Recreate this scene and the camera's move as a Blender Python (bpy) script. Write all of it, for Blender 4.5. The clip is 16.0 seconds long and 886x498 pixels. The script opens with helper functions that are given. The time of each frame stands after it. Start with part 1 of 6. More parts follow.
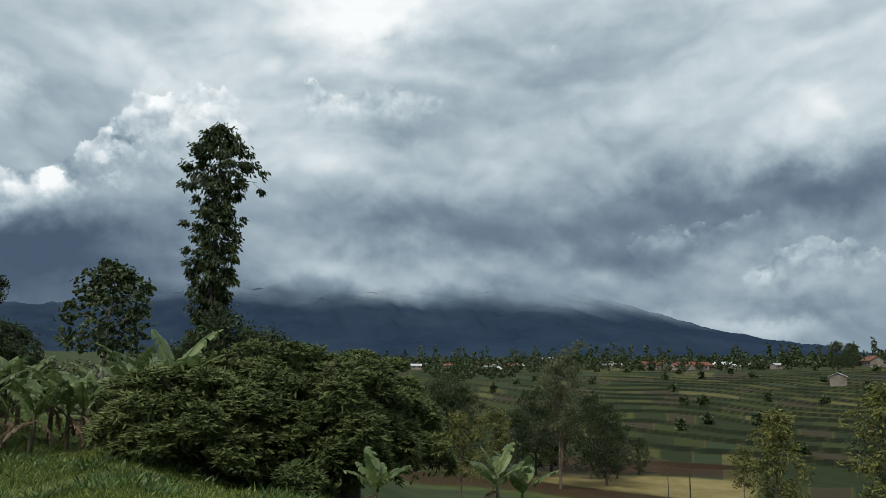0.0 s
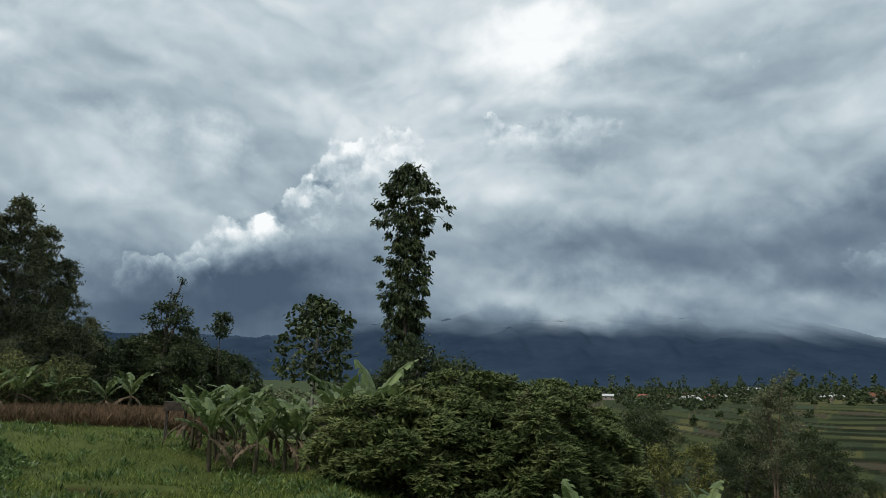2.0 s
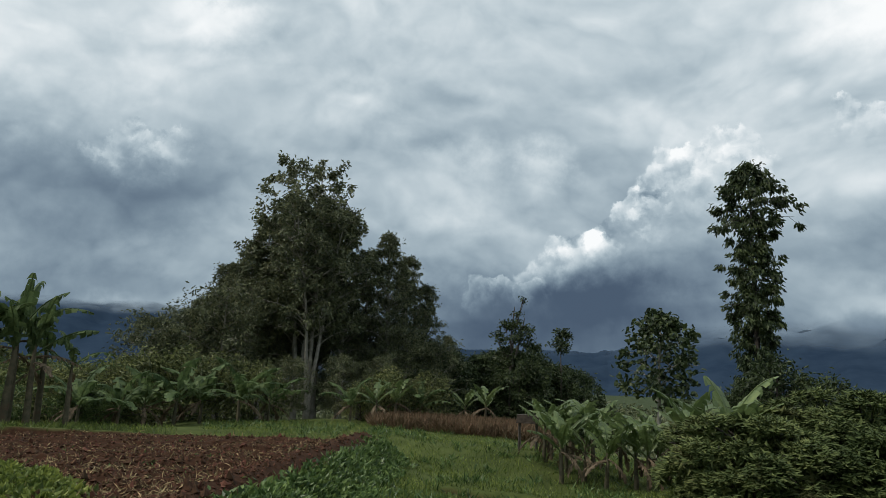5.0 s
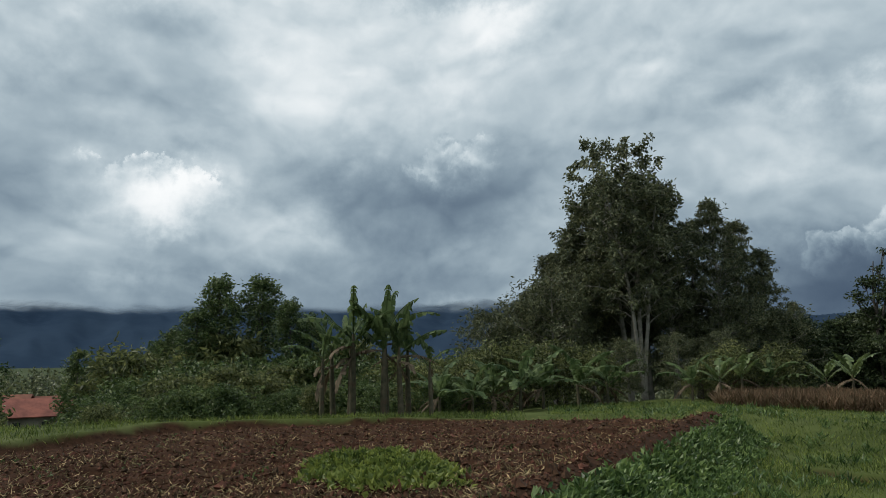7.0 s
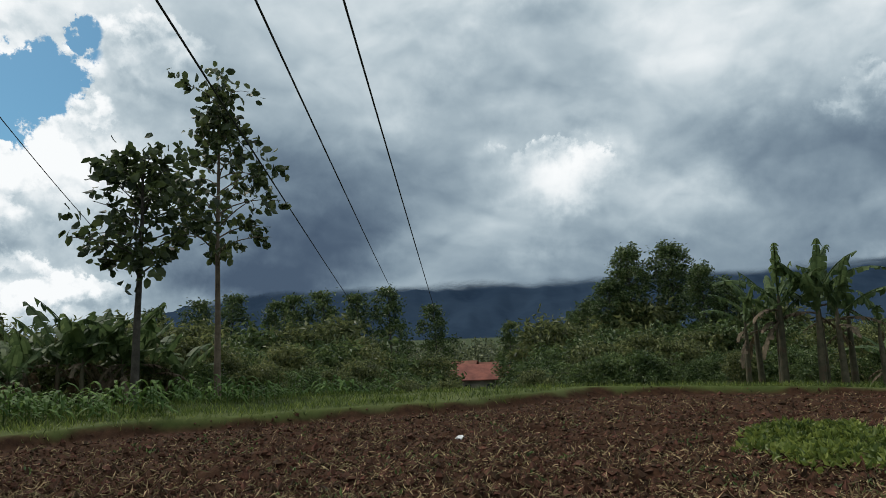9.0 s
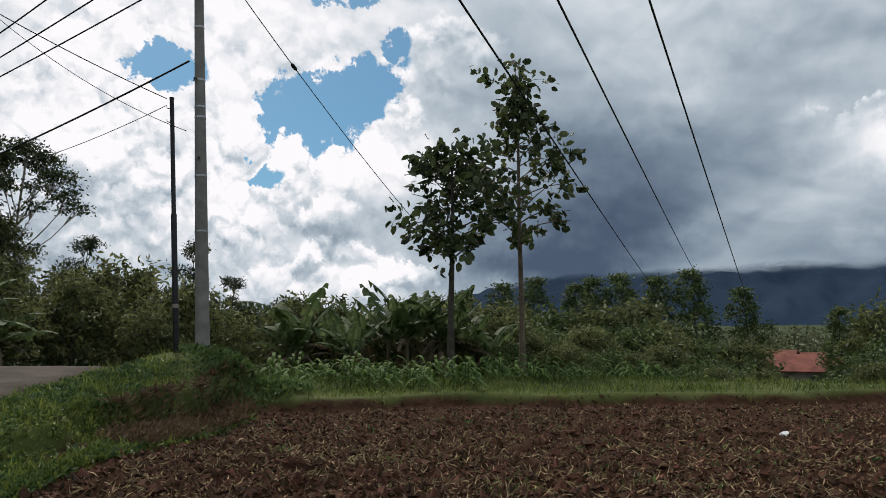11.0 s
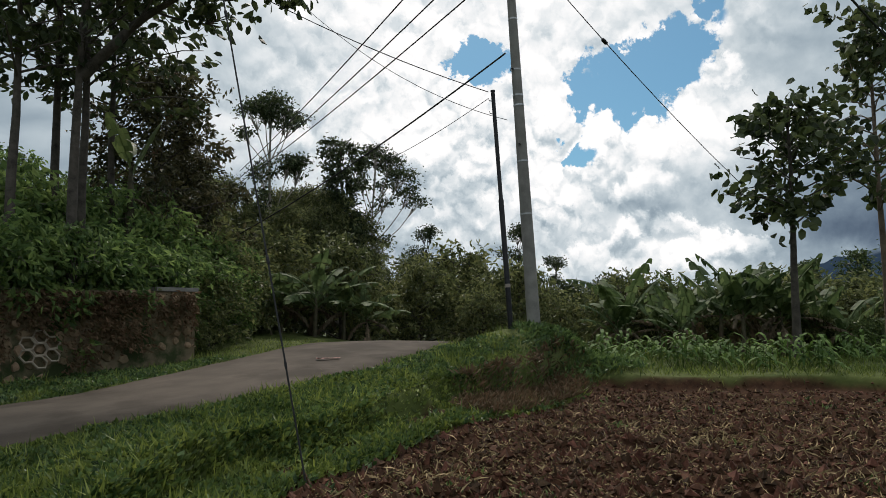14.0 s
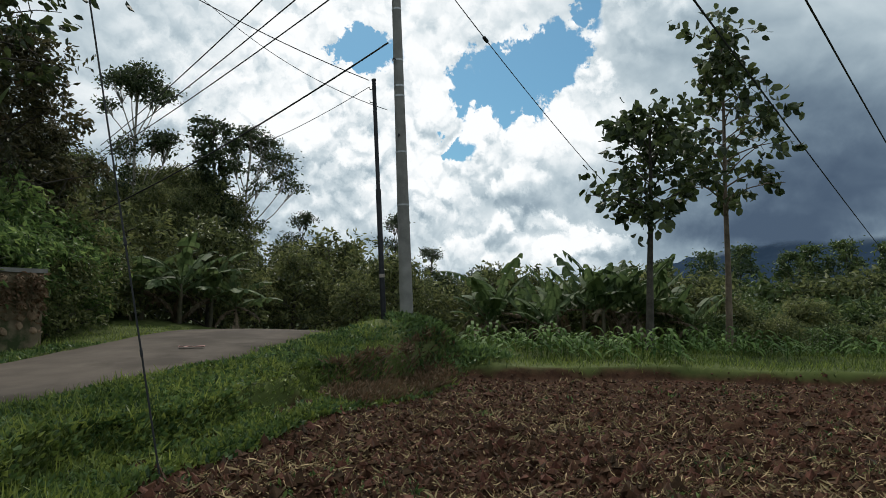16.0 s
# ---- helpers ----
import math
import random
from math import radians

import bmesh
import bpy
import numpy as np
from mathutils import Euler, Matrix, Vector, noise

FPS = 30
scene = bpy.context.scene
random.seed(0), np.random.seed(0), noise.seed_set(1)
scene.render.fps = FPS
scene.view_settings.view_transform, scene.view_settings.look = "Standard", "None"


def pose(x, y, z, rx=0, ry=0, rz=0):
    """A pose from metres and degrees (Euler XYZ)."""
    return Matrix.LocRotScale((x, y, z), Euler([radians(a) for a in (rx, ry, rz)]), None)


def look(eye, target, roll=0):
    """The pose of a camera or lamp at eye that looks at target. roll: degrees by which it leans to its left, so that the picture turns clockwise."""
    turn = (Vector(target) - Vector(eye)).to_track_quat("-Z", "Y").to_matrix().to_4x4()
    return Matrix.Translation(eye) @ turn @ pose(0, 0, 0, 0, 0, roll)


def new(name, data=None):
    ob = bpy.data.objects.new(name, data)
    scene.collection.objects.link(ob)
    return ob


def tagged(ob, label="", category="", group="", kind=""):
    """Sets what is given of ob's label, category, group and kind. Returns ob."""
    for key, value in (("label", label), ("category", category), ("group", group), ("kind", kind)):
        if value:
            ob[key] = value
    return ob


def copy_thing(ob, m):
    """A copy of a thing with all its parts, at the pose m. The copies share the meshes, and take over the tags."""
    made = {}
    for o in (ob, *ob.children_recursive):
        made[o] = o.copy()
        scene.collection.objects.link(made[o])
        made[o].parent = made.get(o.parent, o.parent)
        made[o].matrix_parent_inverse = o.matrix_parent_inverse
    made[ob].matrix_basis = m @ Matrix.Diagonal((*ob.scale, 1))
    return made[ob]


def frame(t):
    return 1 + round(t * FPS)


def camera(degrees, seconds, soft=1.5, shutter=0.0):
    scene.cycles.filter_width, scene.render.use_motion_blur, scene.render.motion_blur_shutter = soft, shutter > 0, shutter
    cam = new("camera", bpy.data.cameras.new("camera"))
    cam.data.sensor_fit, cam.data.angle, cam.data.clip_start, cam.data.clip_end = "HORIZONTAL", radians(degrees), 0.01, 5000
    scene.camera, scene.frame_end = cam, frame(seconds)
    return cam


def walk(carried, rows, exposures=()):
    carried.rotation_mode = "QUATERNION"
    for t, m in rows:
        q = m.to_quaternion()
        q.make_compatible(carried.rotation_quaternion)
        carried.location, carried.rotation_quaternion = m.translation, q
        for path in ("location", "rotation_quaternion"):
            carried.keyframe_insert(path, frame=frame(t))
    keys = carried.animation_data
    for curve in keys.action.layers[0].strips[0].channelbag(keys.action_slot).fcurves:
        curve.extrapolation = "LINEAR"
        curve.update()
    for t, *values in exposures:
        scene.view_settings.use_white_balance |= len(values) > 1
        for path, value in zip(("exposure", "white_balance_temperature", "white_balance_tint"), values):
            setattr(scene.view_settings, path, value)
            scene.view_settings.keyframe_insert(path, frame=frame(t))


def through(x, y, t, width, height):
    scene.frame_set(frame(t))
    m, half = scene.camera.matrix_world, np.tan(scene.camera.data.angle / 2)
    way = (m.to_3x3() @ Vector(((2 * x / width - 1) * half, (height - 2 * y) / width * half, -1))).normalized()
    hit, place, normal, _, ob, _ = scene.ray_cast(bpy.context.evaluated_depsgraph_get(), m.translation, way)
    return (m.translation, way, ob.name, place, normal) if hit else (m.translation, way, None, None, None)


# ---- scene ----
# The camera is held out in front of a person who turns on the spot.
cam = camera(64.6, 16.0, soft=0.5)
ARM, EYE = 0.28, 1.62
# seconds, yaw, pitch, roll
PATH = [(0, 0.01, 8.85, -1.15), (0.5, 2.97, 9.37, -1.59), (1, 6.95, 9.96, -1.82), (1.5, 11.17, 10.51, -1.59),
        (2, 15.14, 10.86, -1.37), (2.5, 18.67, 10.73, -0.77), (3, 23.42, 10.90, -0.13), (3.5, 27.89, 11.09, -0.37),
        (3.7, 29.41, 11.06, -0.62), (5.8, 50.62, 10.53, -1.63), (6, 52.82, 10.27, -0.92), (6.5, 60.49, 10.20, 0.93),
        (7, 68.22, 9.55, 1.26), (7.5, 75.49, 9.25, 0.69), (8, 82.35, 8.88, 0.39), (8.5, 91.09, 8.19, 1.17),
        (9, 100.70, 7.89, 2.14), (9.5, 108.71, 6.96, 2.66), (9.7, 109.98, 6.13, 1.95), (11.8, 135.01, 7.89, 1.12),
        (12, 137.34, 7.67, 1.45), (12.5, 144.00, 7.56, 1.86), (13, 148.48, 5.80, 1.40), (13.5, 150.95, 4.95, 1.09),
        (14, 150.21, 5.46, 0.89), (14.5, 148.78, 5.54, 0.95), (15, 147.08, 5.17, 0.83), (15.5, 143.17, 4.36, 0.18),
        (16, 140.09, 4.59, -0.24)]


def held(yaw, pitch, roll):
    a = radians(yaw)
    return pose(-ARM * math.sin(a), ARM * math.cos(a), EYE, 90 + pitch, roll, yaw)


walk(cam, [(t, held(*p)) for t, *p in PATH], exposures=[(0.0, 0.0, 6500, 10), (9.7, 0.0, 6500, 10), (12.0, 0.0, 6700, 20), (13.0, 0.0, 6700, 20), (14.0, 0.06, 6700, 13), (16.0, 0.06, 6500, 10)])

# ---- sky and sun ----
def oval_group():
    """Node group: how far inside a tilted oval of the sky a direction lies."""
    g = bpy.data.node_groups.new("cloud_oval", "ShaderNodeTree")
    for name in ("u", "v", "a", "e", "ca", "sa", "ce", "se"):
        g.interface.new_socket(name, in_out="INPUT", socket_type="NodeSocketFloat")
    for name in ("weight", "up"):
        g.interface.new_socket(name, in_out="OUTPUT", socket_type="NodeSocketFloat")
    u, v, a, e, ca, sa, ce, se = g.nodes.new("NodeGroupInput").outputs[:8]

    def m(op, p, q):
        n = g.nodes.new("ShaderNodeMath")
        n.operation = op
        g.links.new(p, n.inputs[0]), g.links.new(q, n.inputs[1])
        return n.outputs[0]

    du, dv = m("SUBTRACT", u, a), m("SUBTRACT", v, e)
    p = m("ADD", m("MULTIPLY", du, ca), m("MULTIPLY", dv, sa))
    q = m("SUBTRACT", m("MULTIPLY", dv, ce), m("MULTIPLY", du, se))
    r = g.nodes.new("ShaderNodeMath")
    r.operation = "SQRT"
    g.links.new(m("ADD", m("MULTIPLY", p, p), m("MULTIPLY", q, q)), r.inputs[0])
    fade = g.nodes.new("ShaderNodeMapRange")
    fade.interpolation_type = "SMOOTHSTEP"
    g.links.new(r.outputs[0], fade.inputs[0])
    fade.inputs[3].default_value, fade.inputs[4].default_value = 1.0, 0.0
    end = g.nodes.new("NodeGroupOutput")
    g.links.new(fade.outputs[0], end.inputs[0]), g.links.new(q, end.inputs[1])
    return g


def cloud_sky():
    world = bpy.data.worlds.new("cloudy_sky")
    scene.world = world
    world.use_nodes = True
    nt = world.node_tree
    nt.nodes.clear()
    N = nt.nodes.new

    def put(socket, value):
        if isinstance(value, (int, float, tuple)):
            socket.default_value = value
        else:
            nt.links.new(value, socket)

    def m(op, a, b=0.0, c=0.0, clamp=False):
        n = N("ShaderNodeMath")
        n.operation, n.use_clamp = op, clamp
        put(n.inputs[0], a), put(n.inputs[1], b), put(n.inputs[2], c)
        return n.outputs[0]

    def fbm(vector, scale, detail, rough, distortion=0.0):
        n = N("ShaderNodeTexNoise")
        put(n.inputs["Vector"], vector)
        n.inputs["Scale"].default_value, n.inputs["Detail"].default_value = scale, detail
        n.inputs["Roughness"].default_value, n.inputs["Distortion"].default_value = rough, distortion
        return n.outputs["Fac"], n.outputs["Color"]

    def ramp(value, lo, hi, a=0.0, b=1.0):
        n = N("ShaderNodeMapRange")
        n.interpolation_type = "SMOOTHSTEP"
        for socket, v in zip(n.inputs[:5], (value, lo, hi, a, b)):
            put(socket, v)
        return n.outputs[0]

    def blend(fac, a, b):
        n = N("ShaderNodeMix")
        n.data_type = "RGBA"
        put(n.inputs[0], fac), put(n.inputs[6], a), put(n.inputs[7], b)
        return n.outputs[2]

    sky_way = N("ShaderNodeTexCoord").outputs["Generated"]
    sep = N("ShaderNodeSeparateXYZ")
    put(sep.inputs[0], sky_way)
    x, y, z = sep.outputs
    # compass angle (degrees, 74 ahead of the seam) and height above the horizon
    c, s = math.cos(radians(74)), math.sin(radians(74))
    ahead = m("ADD", m("MULTIPLY", x, -s), m("MULTIPLY", y, c))
    left = m("ADD", m("MULTIPLY", x, -c), m("MULTIPLY", y, -s))
    az = m("ADD", m("MULTIPLY", m("ARCTAN2", left, ahead), 180 / math.pi), 74.0)
    el = m("MULTIPLY", m("ARCSINE", z), 180 / math.pi)
    # cloud forms, a little wider than high, and the same forms a little further up, to tell their tops from their undersides
    def sheet(lift):
        flat = N("ShaderNodeCombineXYZ")
        put(flat.inputs[0], x), put(flat.inputs[1], y), put(flat.inputs[2], m("MULTIPLY", m("ADD", z, lift), 1.6))
        return flat.outputs[0]

    def heap(vector, scale):
        """Rounded cauliflower forms, 0 in the creases to about 1 on the heads."""
        total = None
        for octave, share in ((1.0, 1.3), (2.1, 0.65), (4.4, 0.35)):
            fold = m("MULTIPLY", m("ABSOLUTE", m("SUBTRACT", fbm(vector, scale * octave, 0, 0.5)[0], 0.5)), 2.0 * share)
            total = fold if total is None else m("ADD", total, fold)
        return total

    def shifted(vector, colour, amount):
        n, k = N("ShaderNodeVectorMath"), N("ShaderNodeVectorMath")
        n.operation, k.operation = "MULTIPLY_ADD", "SUBTRACT"
        put(k.inputs[0], colour)
        k.inputs[1].default_value = (0.5, 0.5, 0.5)
        put(n.inputs[0], k.outputs[0])
        n.inputs[1].default_value = (amount, amount, amount)
        put(n.inputs[2], vector)
        return n.outputs[0]

    layer, layer_above = sheet(0.0), sheet(0.02)
    _, swirl = fbm(layer, 2.0, 3, 0.5)
    _, curl = fbm(layer, 9.0, 3, 0.55)
    bent, bent_above = (shifted(shifted(w, swirl, 0.22), curl, 0.05) for w in (layer, layer_above))
    big, _ = fbm(bent, 1.6, 3, 0.45)
    mid, _ = fbm(bent, 4.0, 5, 0.50)
    mid_above, _ = fbm(bent_above, 4.0, 5, 0.50)
    roll, roll_above = heap(bent, 4.5), heap(bent_above, 4.5)
    puff, warp = fbm(sky_way, 6.0, 6, 0.58, 0.3)
    fine, warp_fine = fbm(sky_way, 17.0, 6, 0.64)
    above = N("ShaderNodeVectorMath")
    put(above.inputs[0], sky_way)
    above.inputs[1].default_value = (0.0, 0.0, 0.016)
    lobes, lobes_above = (heap(shifted(w, warp_fine, 0.07), 11.0) for w in (sky_way, above.outputs[0]))
    ws = N("ShaderNodeSeparateColor")
    put(ws.inputs[0], warp)
    wf = N("ShaderNodeSeparateColor")
    put(wf.inputs[0], warp_fine)
    u = m("ADD", az, m("ADD", m("MULTIPLY", m("SUBTRACT", ws.outputs[0], 0.5), 9.0), m("MULTIPLY", m("SUBTRACT", wf.outputs[0], 0.5), 5.0)))
    v = m("ADD", el, m("ADD", m("MULTIPLY", m("SUBTRACT", ws.outputs[1], 0.5), 6.0), m("MULTIPLY", m("SUBTRACT", wf.outputs[1], 0.5), 4.0)))

    oval = oval_group()

    def patch(a, e, ra, re, tilt=0.0):
        """Weight of one cloud patch: 1 at its heart, 0 past its rim, and how far up it one is."""
        n = N("ShaderNodeGroup")
        n.node_tree = oval
        ct, st = math.cos(radians(tilt)), math.sin(radians(tilt))
        for socket, value in zip(n.inputs, (u, v, a, e, ct / ra, st / ra, ct / re, st / re)):
            put(socket, value)
        return n.outputs[0], n.outputs[1]

    tone = m("ADD", ramp(el, 2.0, 30.0, 0.50, 0.74), m("ADD", m("MULTIPLY", m("SUBTRACT", big, 0.5), 0.22), m("MULTIPLY", m("SUBTRACT", mid, 0.5), 0.26)))
    tone = m("ADD", tone, m("ADD", m("MULTIPLY", m("SUBTRACT", mid, mid_above), 0.55), m("MULTIPLY", m("SUBTRACT", roll, roll_above), 0.12)))
    tone = m("ADD", tone, m("ADD", m("MULTIPLY", m("SUBTRACT", roll, 0.45), 0.05), m("MULTIPLY", m("SUBTRACT", puff, 0.5), 0.10)))
    tone = m("ADD", tone, m("MULTIPLY", m("SUBTRACT", fine, 0.5), 0.07))
    for a, e, ra, re, gain, tilt in CLOUDS_VALLEY + CLOUDS_TERRACE + CLOUDS_CORNER + CLOUDS_FIELD + CLOUDS_ROAD:
        tone = m("ADD", tone, m("MULTIPLY", patch(a, e, ra, re, tilt)[0], gain))
    # fair-weather heaps towards the sun: white lobes with grey creases
    fair = patch(*FAIR)[0]
    tone = m("ADD", tone, m("MULTIPLY", fair, m("ADD", m("MULTIPLY", m("SUBTRACT", lobes, lobes_above), 0.55), m("ADD", m("MULTIPLY", m("SUBTRACT", lobes, 0.5), 0.10), m("MULTIPLY", m("SUBTRACT", puff, 0.5), 0.45)))))
    # heaped clouds: crisp bright heads, fading into grey bodies
    for a, e, ra, re, gain, tilt in HEADS:
        w, q = patch(a, e, ra, re, tilt)
        w = ramp(m("ADD", w, m("MULTIPLY", m("SUBTRACT", lobes, 0.5), 0.25)), 0.20, 0.34)
        tone = m("ADD", tone, m("MULTIPLY", m("MULTIPLY", w, ramp(q, -0.8, 0.7)), m("ADD", gain, m("MULTIPLY", m("SUBTRACT", lobes, lobes_above), 0.4))))
    n = N("ShaderNodeValToRGB")
    n.color_ramp.interpolation = "B_SPLINE"
    for p, col in zip((0.0, 0.25, 0.5, 0.75, 1.0), ((0.058, 0.090, 0.142), (0.120, 0.172, 0.235), (0.250, 0.333, 0.400), (0.540, 0.640, 0.690), (1.03, 1.04, 1.04))):
        stop = n.color_ramp.elements[0] if p == 0 else n.color_ramp.elements[-1] if p == 1 else n.color_ramp.elements.new(p)
        stop.position, stop.color = p, (*col, 1)
    put(n.inputs[0], tone)
    grey = n.outputs[0]
    sky = N("ShaderNodeTexSky")
    sky.sky_type, sky.sun_disc = "NISHITA", False
    sky.sun_elevation, sky.sun_rotation = radians(SUN_EL), radians(-SUN_AZ)
    blue = N("ShaderNodeVectorMath")
    blue.operation = "SCALE"
    tint = N("ShaderNodeVectorMath")
    tint.operation = "MULTIPLY"
    put(tint.inputs[0], sky.outputs[0])
    tint.inputs[1].default_value = (0.55, 0.95, 1.05)
    put(blue.inputs[0], tint.outputs[0])
    blue.inputs["Scale"].default_value = 0.075
    gap = None
    for a, e, ra, re, tilt in BLUE:
        w = patch(a, e, ra, re, tilt)[0]
        gap = w if gap is None else m("MAXIMUM", gap, w)
    # torn rims and stray wisps in the gaps
    torn = m("ADD", m("MULTIPLY", ramp(puff, 0.40, 0.60, 0.5, -0.5), 0.75), m("ADD", m("MULTIPLY", ramp(fine, 0.38, 0.62, 0.5, -0.5), 0.75), m("MULTIPLY", m("SUBTRACT", lobes, 0.5), -0.35)))
    gap = ramp(m("ADD", gap, m("MULTIPLY", torn, m("MULTIPLY", gap, 3.0, clamp=True))), 0.30, 0.55)
    colour = blend(gap, grey, blue.outputs[0])
    # haze and rain close the sky towards the ground
    below = ramp(el, -6.0, 0.0, 1.0, 0.0)
    colour = blend(below, colour, (0.10, 0.13, 0.16, 1))
    bg = N("ShaderNodeBackground")
    put(bg.inputs[0], colour)
    bg.inputs[1].default_value = 1.0
    nt.links.new(bg.outputs[0], N("ShaderNodeOutputWorld").inputs[0])


SUN_AZ, SUN_EL = 152, 52
# cloud patches: compass angle, height, half-widths, gain, tilt (degrees)
CLOUDS_VALLEY = [(7.7, 27.3, 9.6, 4.4, 0.26, 0), (-13.6, 23.0, 15.3, 6.0, -0.14, -10), (-28.9, 18.0, 12.0, 4.6, 0.1, -20), (10.9, 16.2, 11.1, 4.6, 0.08, 0), (3.5, 18.6, 7.9, 2.1, -0.1, -10), (-22, 11.5, 25, 5.2, -0.30, -6),
                 (-30.4, 12.9, 11.6, 2.8, -0.13, -8), (3.3, 11.4, 13.9, 2.8, -0.14, 0), (4.1, 7.0, 19.4, 2.8, 0.12, 0), (-16.4, 7.5, 6.5, 2.3, -0.1, 0), (-27.0, 4.1, 12.0, 1.6, -0.1, 0), (-23.6, 3.0, 7.9, 1.4, 0.15, 0),
                 (27.5, 7.4, 15.3, 4.2, -0.18, 0), (3.9, 3.3, 24.1, 3.2, -0.2, 0)]
CLOUDS_TERRACE = [(0, 12, 34, 7, -0.07, 0), (-2, 22, 12, 7, -0.12, 0), (39.4, 21.1, 12.0, 4.2, -0.1, 0), (33.7, 18.4, 3.7, 3.2, 0.2, 0), (41.3, 15.7, 10.2, 4.6, 0.14, 0), (30.1, 7.2, 12.0, 2.8, -0.18, 0), (23.6, 10.0, 8.3, 3.2, -0.1, 0), (33.8, 4.2, 24, 7.0, -0.40, 0),
                  (44.9, 23.7, 13.9, 5.6, -0.08, 10)]
CLOUDS_CORNER = [(90.6, 21.7, 12.0, 6.5, -0.12, -20), (90.2, 26.0, 15.3, 2.8, -0.10, 0), (66.7, 29.5, 10.2, 1.9, -0.12, 0), (77.0, 23.6, 17.6, 7.4, 0.12, 0), (63.2, 27.3, 7.4, 3.7, 0.18, 0), (89.9, 13.4, 12.0, 3.7, 0.18, 0),
                 (80.8, 10.8, 6.9, 3.2, 0.12, 0), (65.2, 13.5, 10.6, 5.6, -0.24, -20), (75.7, 12.8, 9.3, 3.7, -0.1, -15), (85.7, 6.3, 15.3, 2.8, -0.1, 0), (67.9, 6.2, 9.3, 2.8, -0.16, 0)]
CLOUDS_FIELD = [(128.3, 24.8, 9.3, 3.7, 0.14, 0), (131.1, 12.3, 10.2, 7.9, 0.18, 0), (131.2, 4.7, 10.2, 4.2, 0.2, 0), (101.2, 16.7, 22.2, 5.1, -0.12, -45), (108.9, 8.6, 12.0, 5.1, -0.13, -20), (114.8, 5.5, 9.3, 2.3, -0.14, 0),
                (91.0, 13.4, 10.2, 4.2, 0.24, -25), (95.0, 7.7, 6.9, 3.2, 0.12, 0), (71.5, 11.2, 11.1, 8.3, -0.1, -20), (78.6, 19.0, 13.9, 4.6, 0.08, 0)]
CLOUDS_ROAD = [(149, 15, 36, 24, 0.33, 0), (120.7, 20.2, 12.0, 6.5, -0.14, 0), (111.5, 10.5, 11.5, 11, -0.34, 30), (116.5, 5.9, 9.3, 3.7, -0.22, 10), (137.5, 24.3, 6.5, 3.7, 0.1, 0), (133.7, 8.5, 7.9, 1.9, -0.16, 0),
               (150.4, 7.3, 7.4, 3.7, -0.05, 0), (164.2, 18.5, 9.3, 4.6, -0.06, 0), (154.0, 20.8, 9.3, 2.8, -0.07, 0)]
HEADS = [(-28.0, 7.0, 9.6, 2.6, 0.09, -8), (21.7, 16.0, 8.3, 5.1, 0.10, -25), (32.0, 10.4, 7.4, 3.7, 0.13, -20), (36.9, 7.3, 5.6, 2.8, 0.12, -15), (134.4, 12.2, 13.9, 6.9, 0.14, -25), (133.5, 4.4, 10.2, 4.2, 0.14, 0),
         (124.8, 21.3, 9.3, 5.6, 0.1, -20), (128.7, 3.9, 6.0, 2.8, 0.2, -10), (90.8, 15.0, 7.4, 2.3, 0.12, 0), (27, 13.5, 6, 3.2, 0.11, -30), (-20, 9.5, 7, 1.6, 0.07, -10), (66, 16.5, 6, 3.5, 0.08, -20), (7, 20.5, 9, 2.6, 0.05, -8)]
BLUE = [(133.1, 18.6, 9.7, 5.3, -25), (129.0, 22.7, 3.2, 2.8, 0), (146.4, 20.2, 5.1, 2.1, 5), (139.1, 12.8, 3.5, 1.9, 0), (132.2, 25.9, 4.2, 1.4, 0), (131.4, 19.3, 6.9, 4.6, 0),
        (128.6, 22.7, 2.8, 2.1, 45)]
FAIR = (147, 14, 30, 22)
cloud_sky()

sun = new("sun", bpy.data.lights.new("sun", "SUN"))
sun.data.energy, sun.data.angle, sun.data.color = 2.3, radians(9), (1.0, 0.95, 0.87)
sun.matrix_world = look((0, 0, 60), (60 * math.sin(radians(SUN_AZ)) / math.tan(radians(SUN_EL)), -60 * math.cos(radians(SUN_AZ)) / math.tan(radians(SUN_EL)), 0))


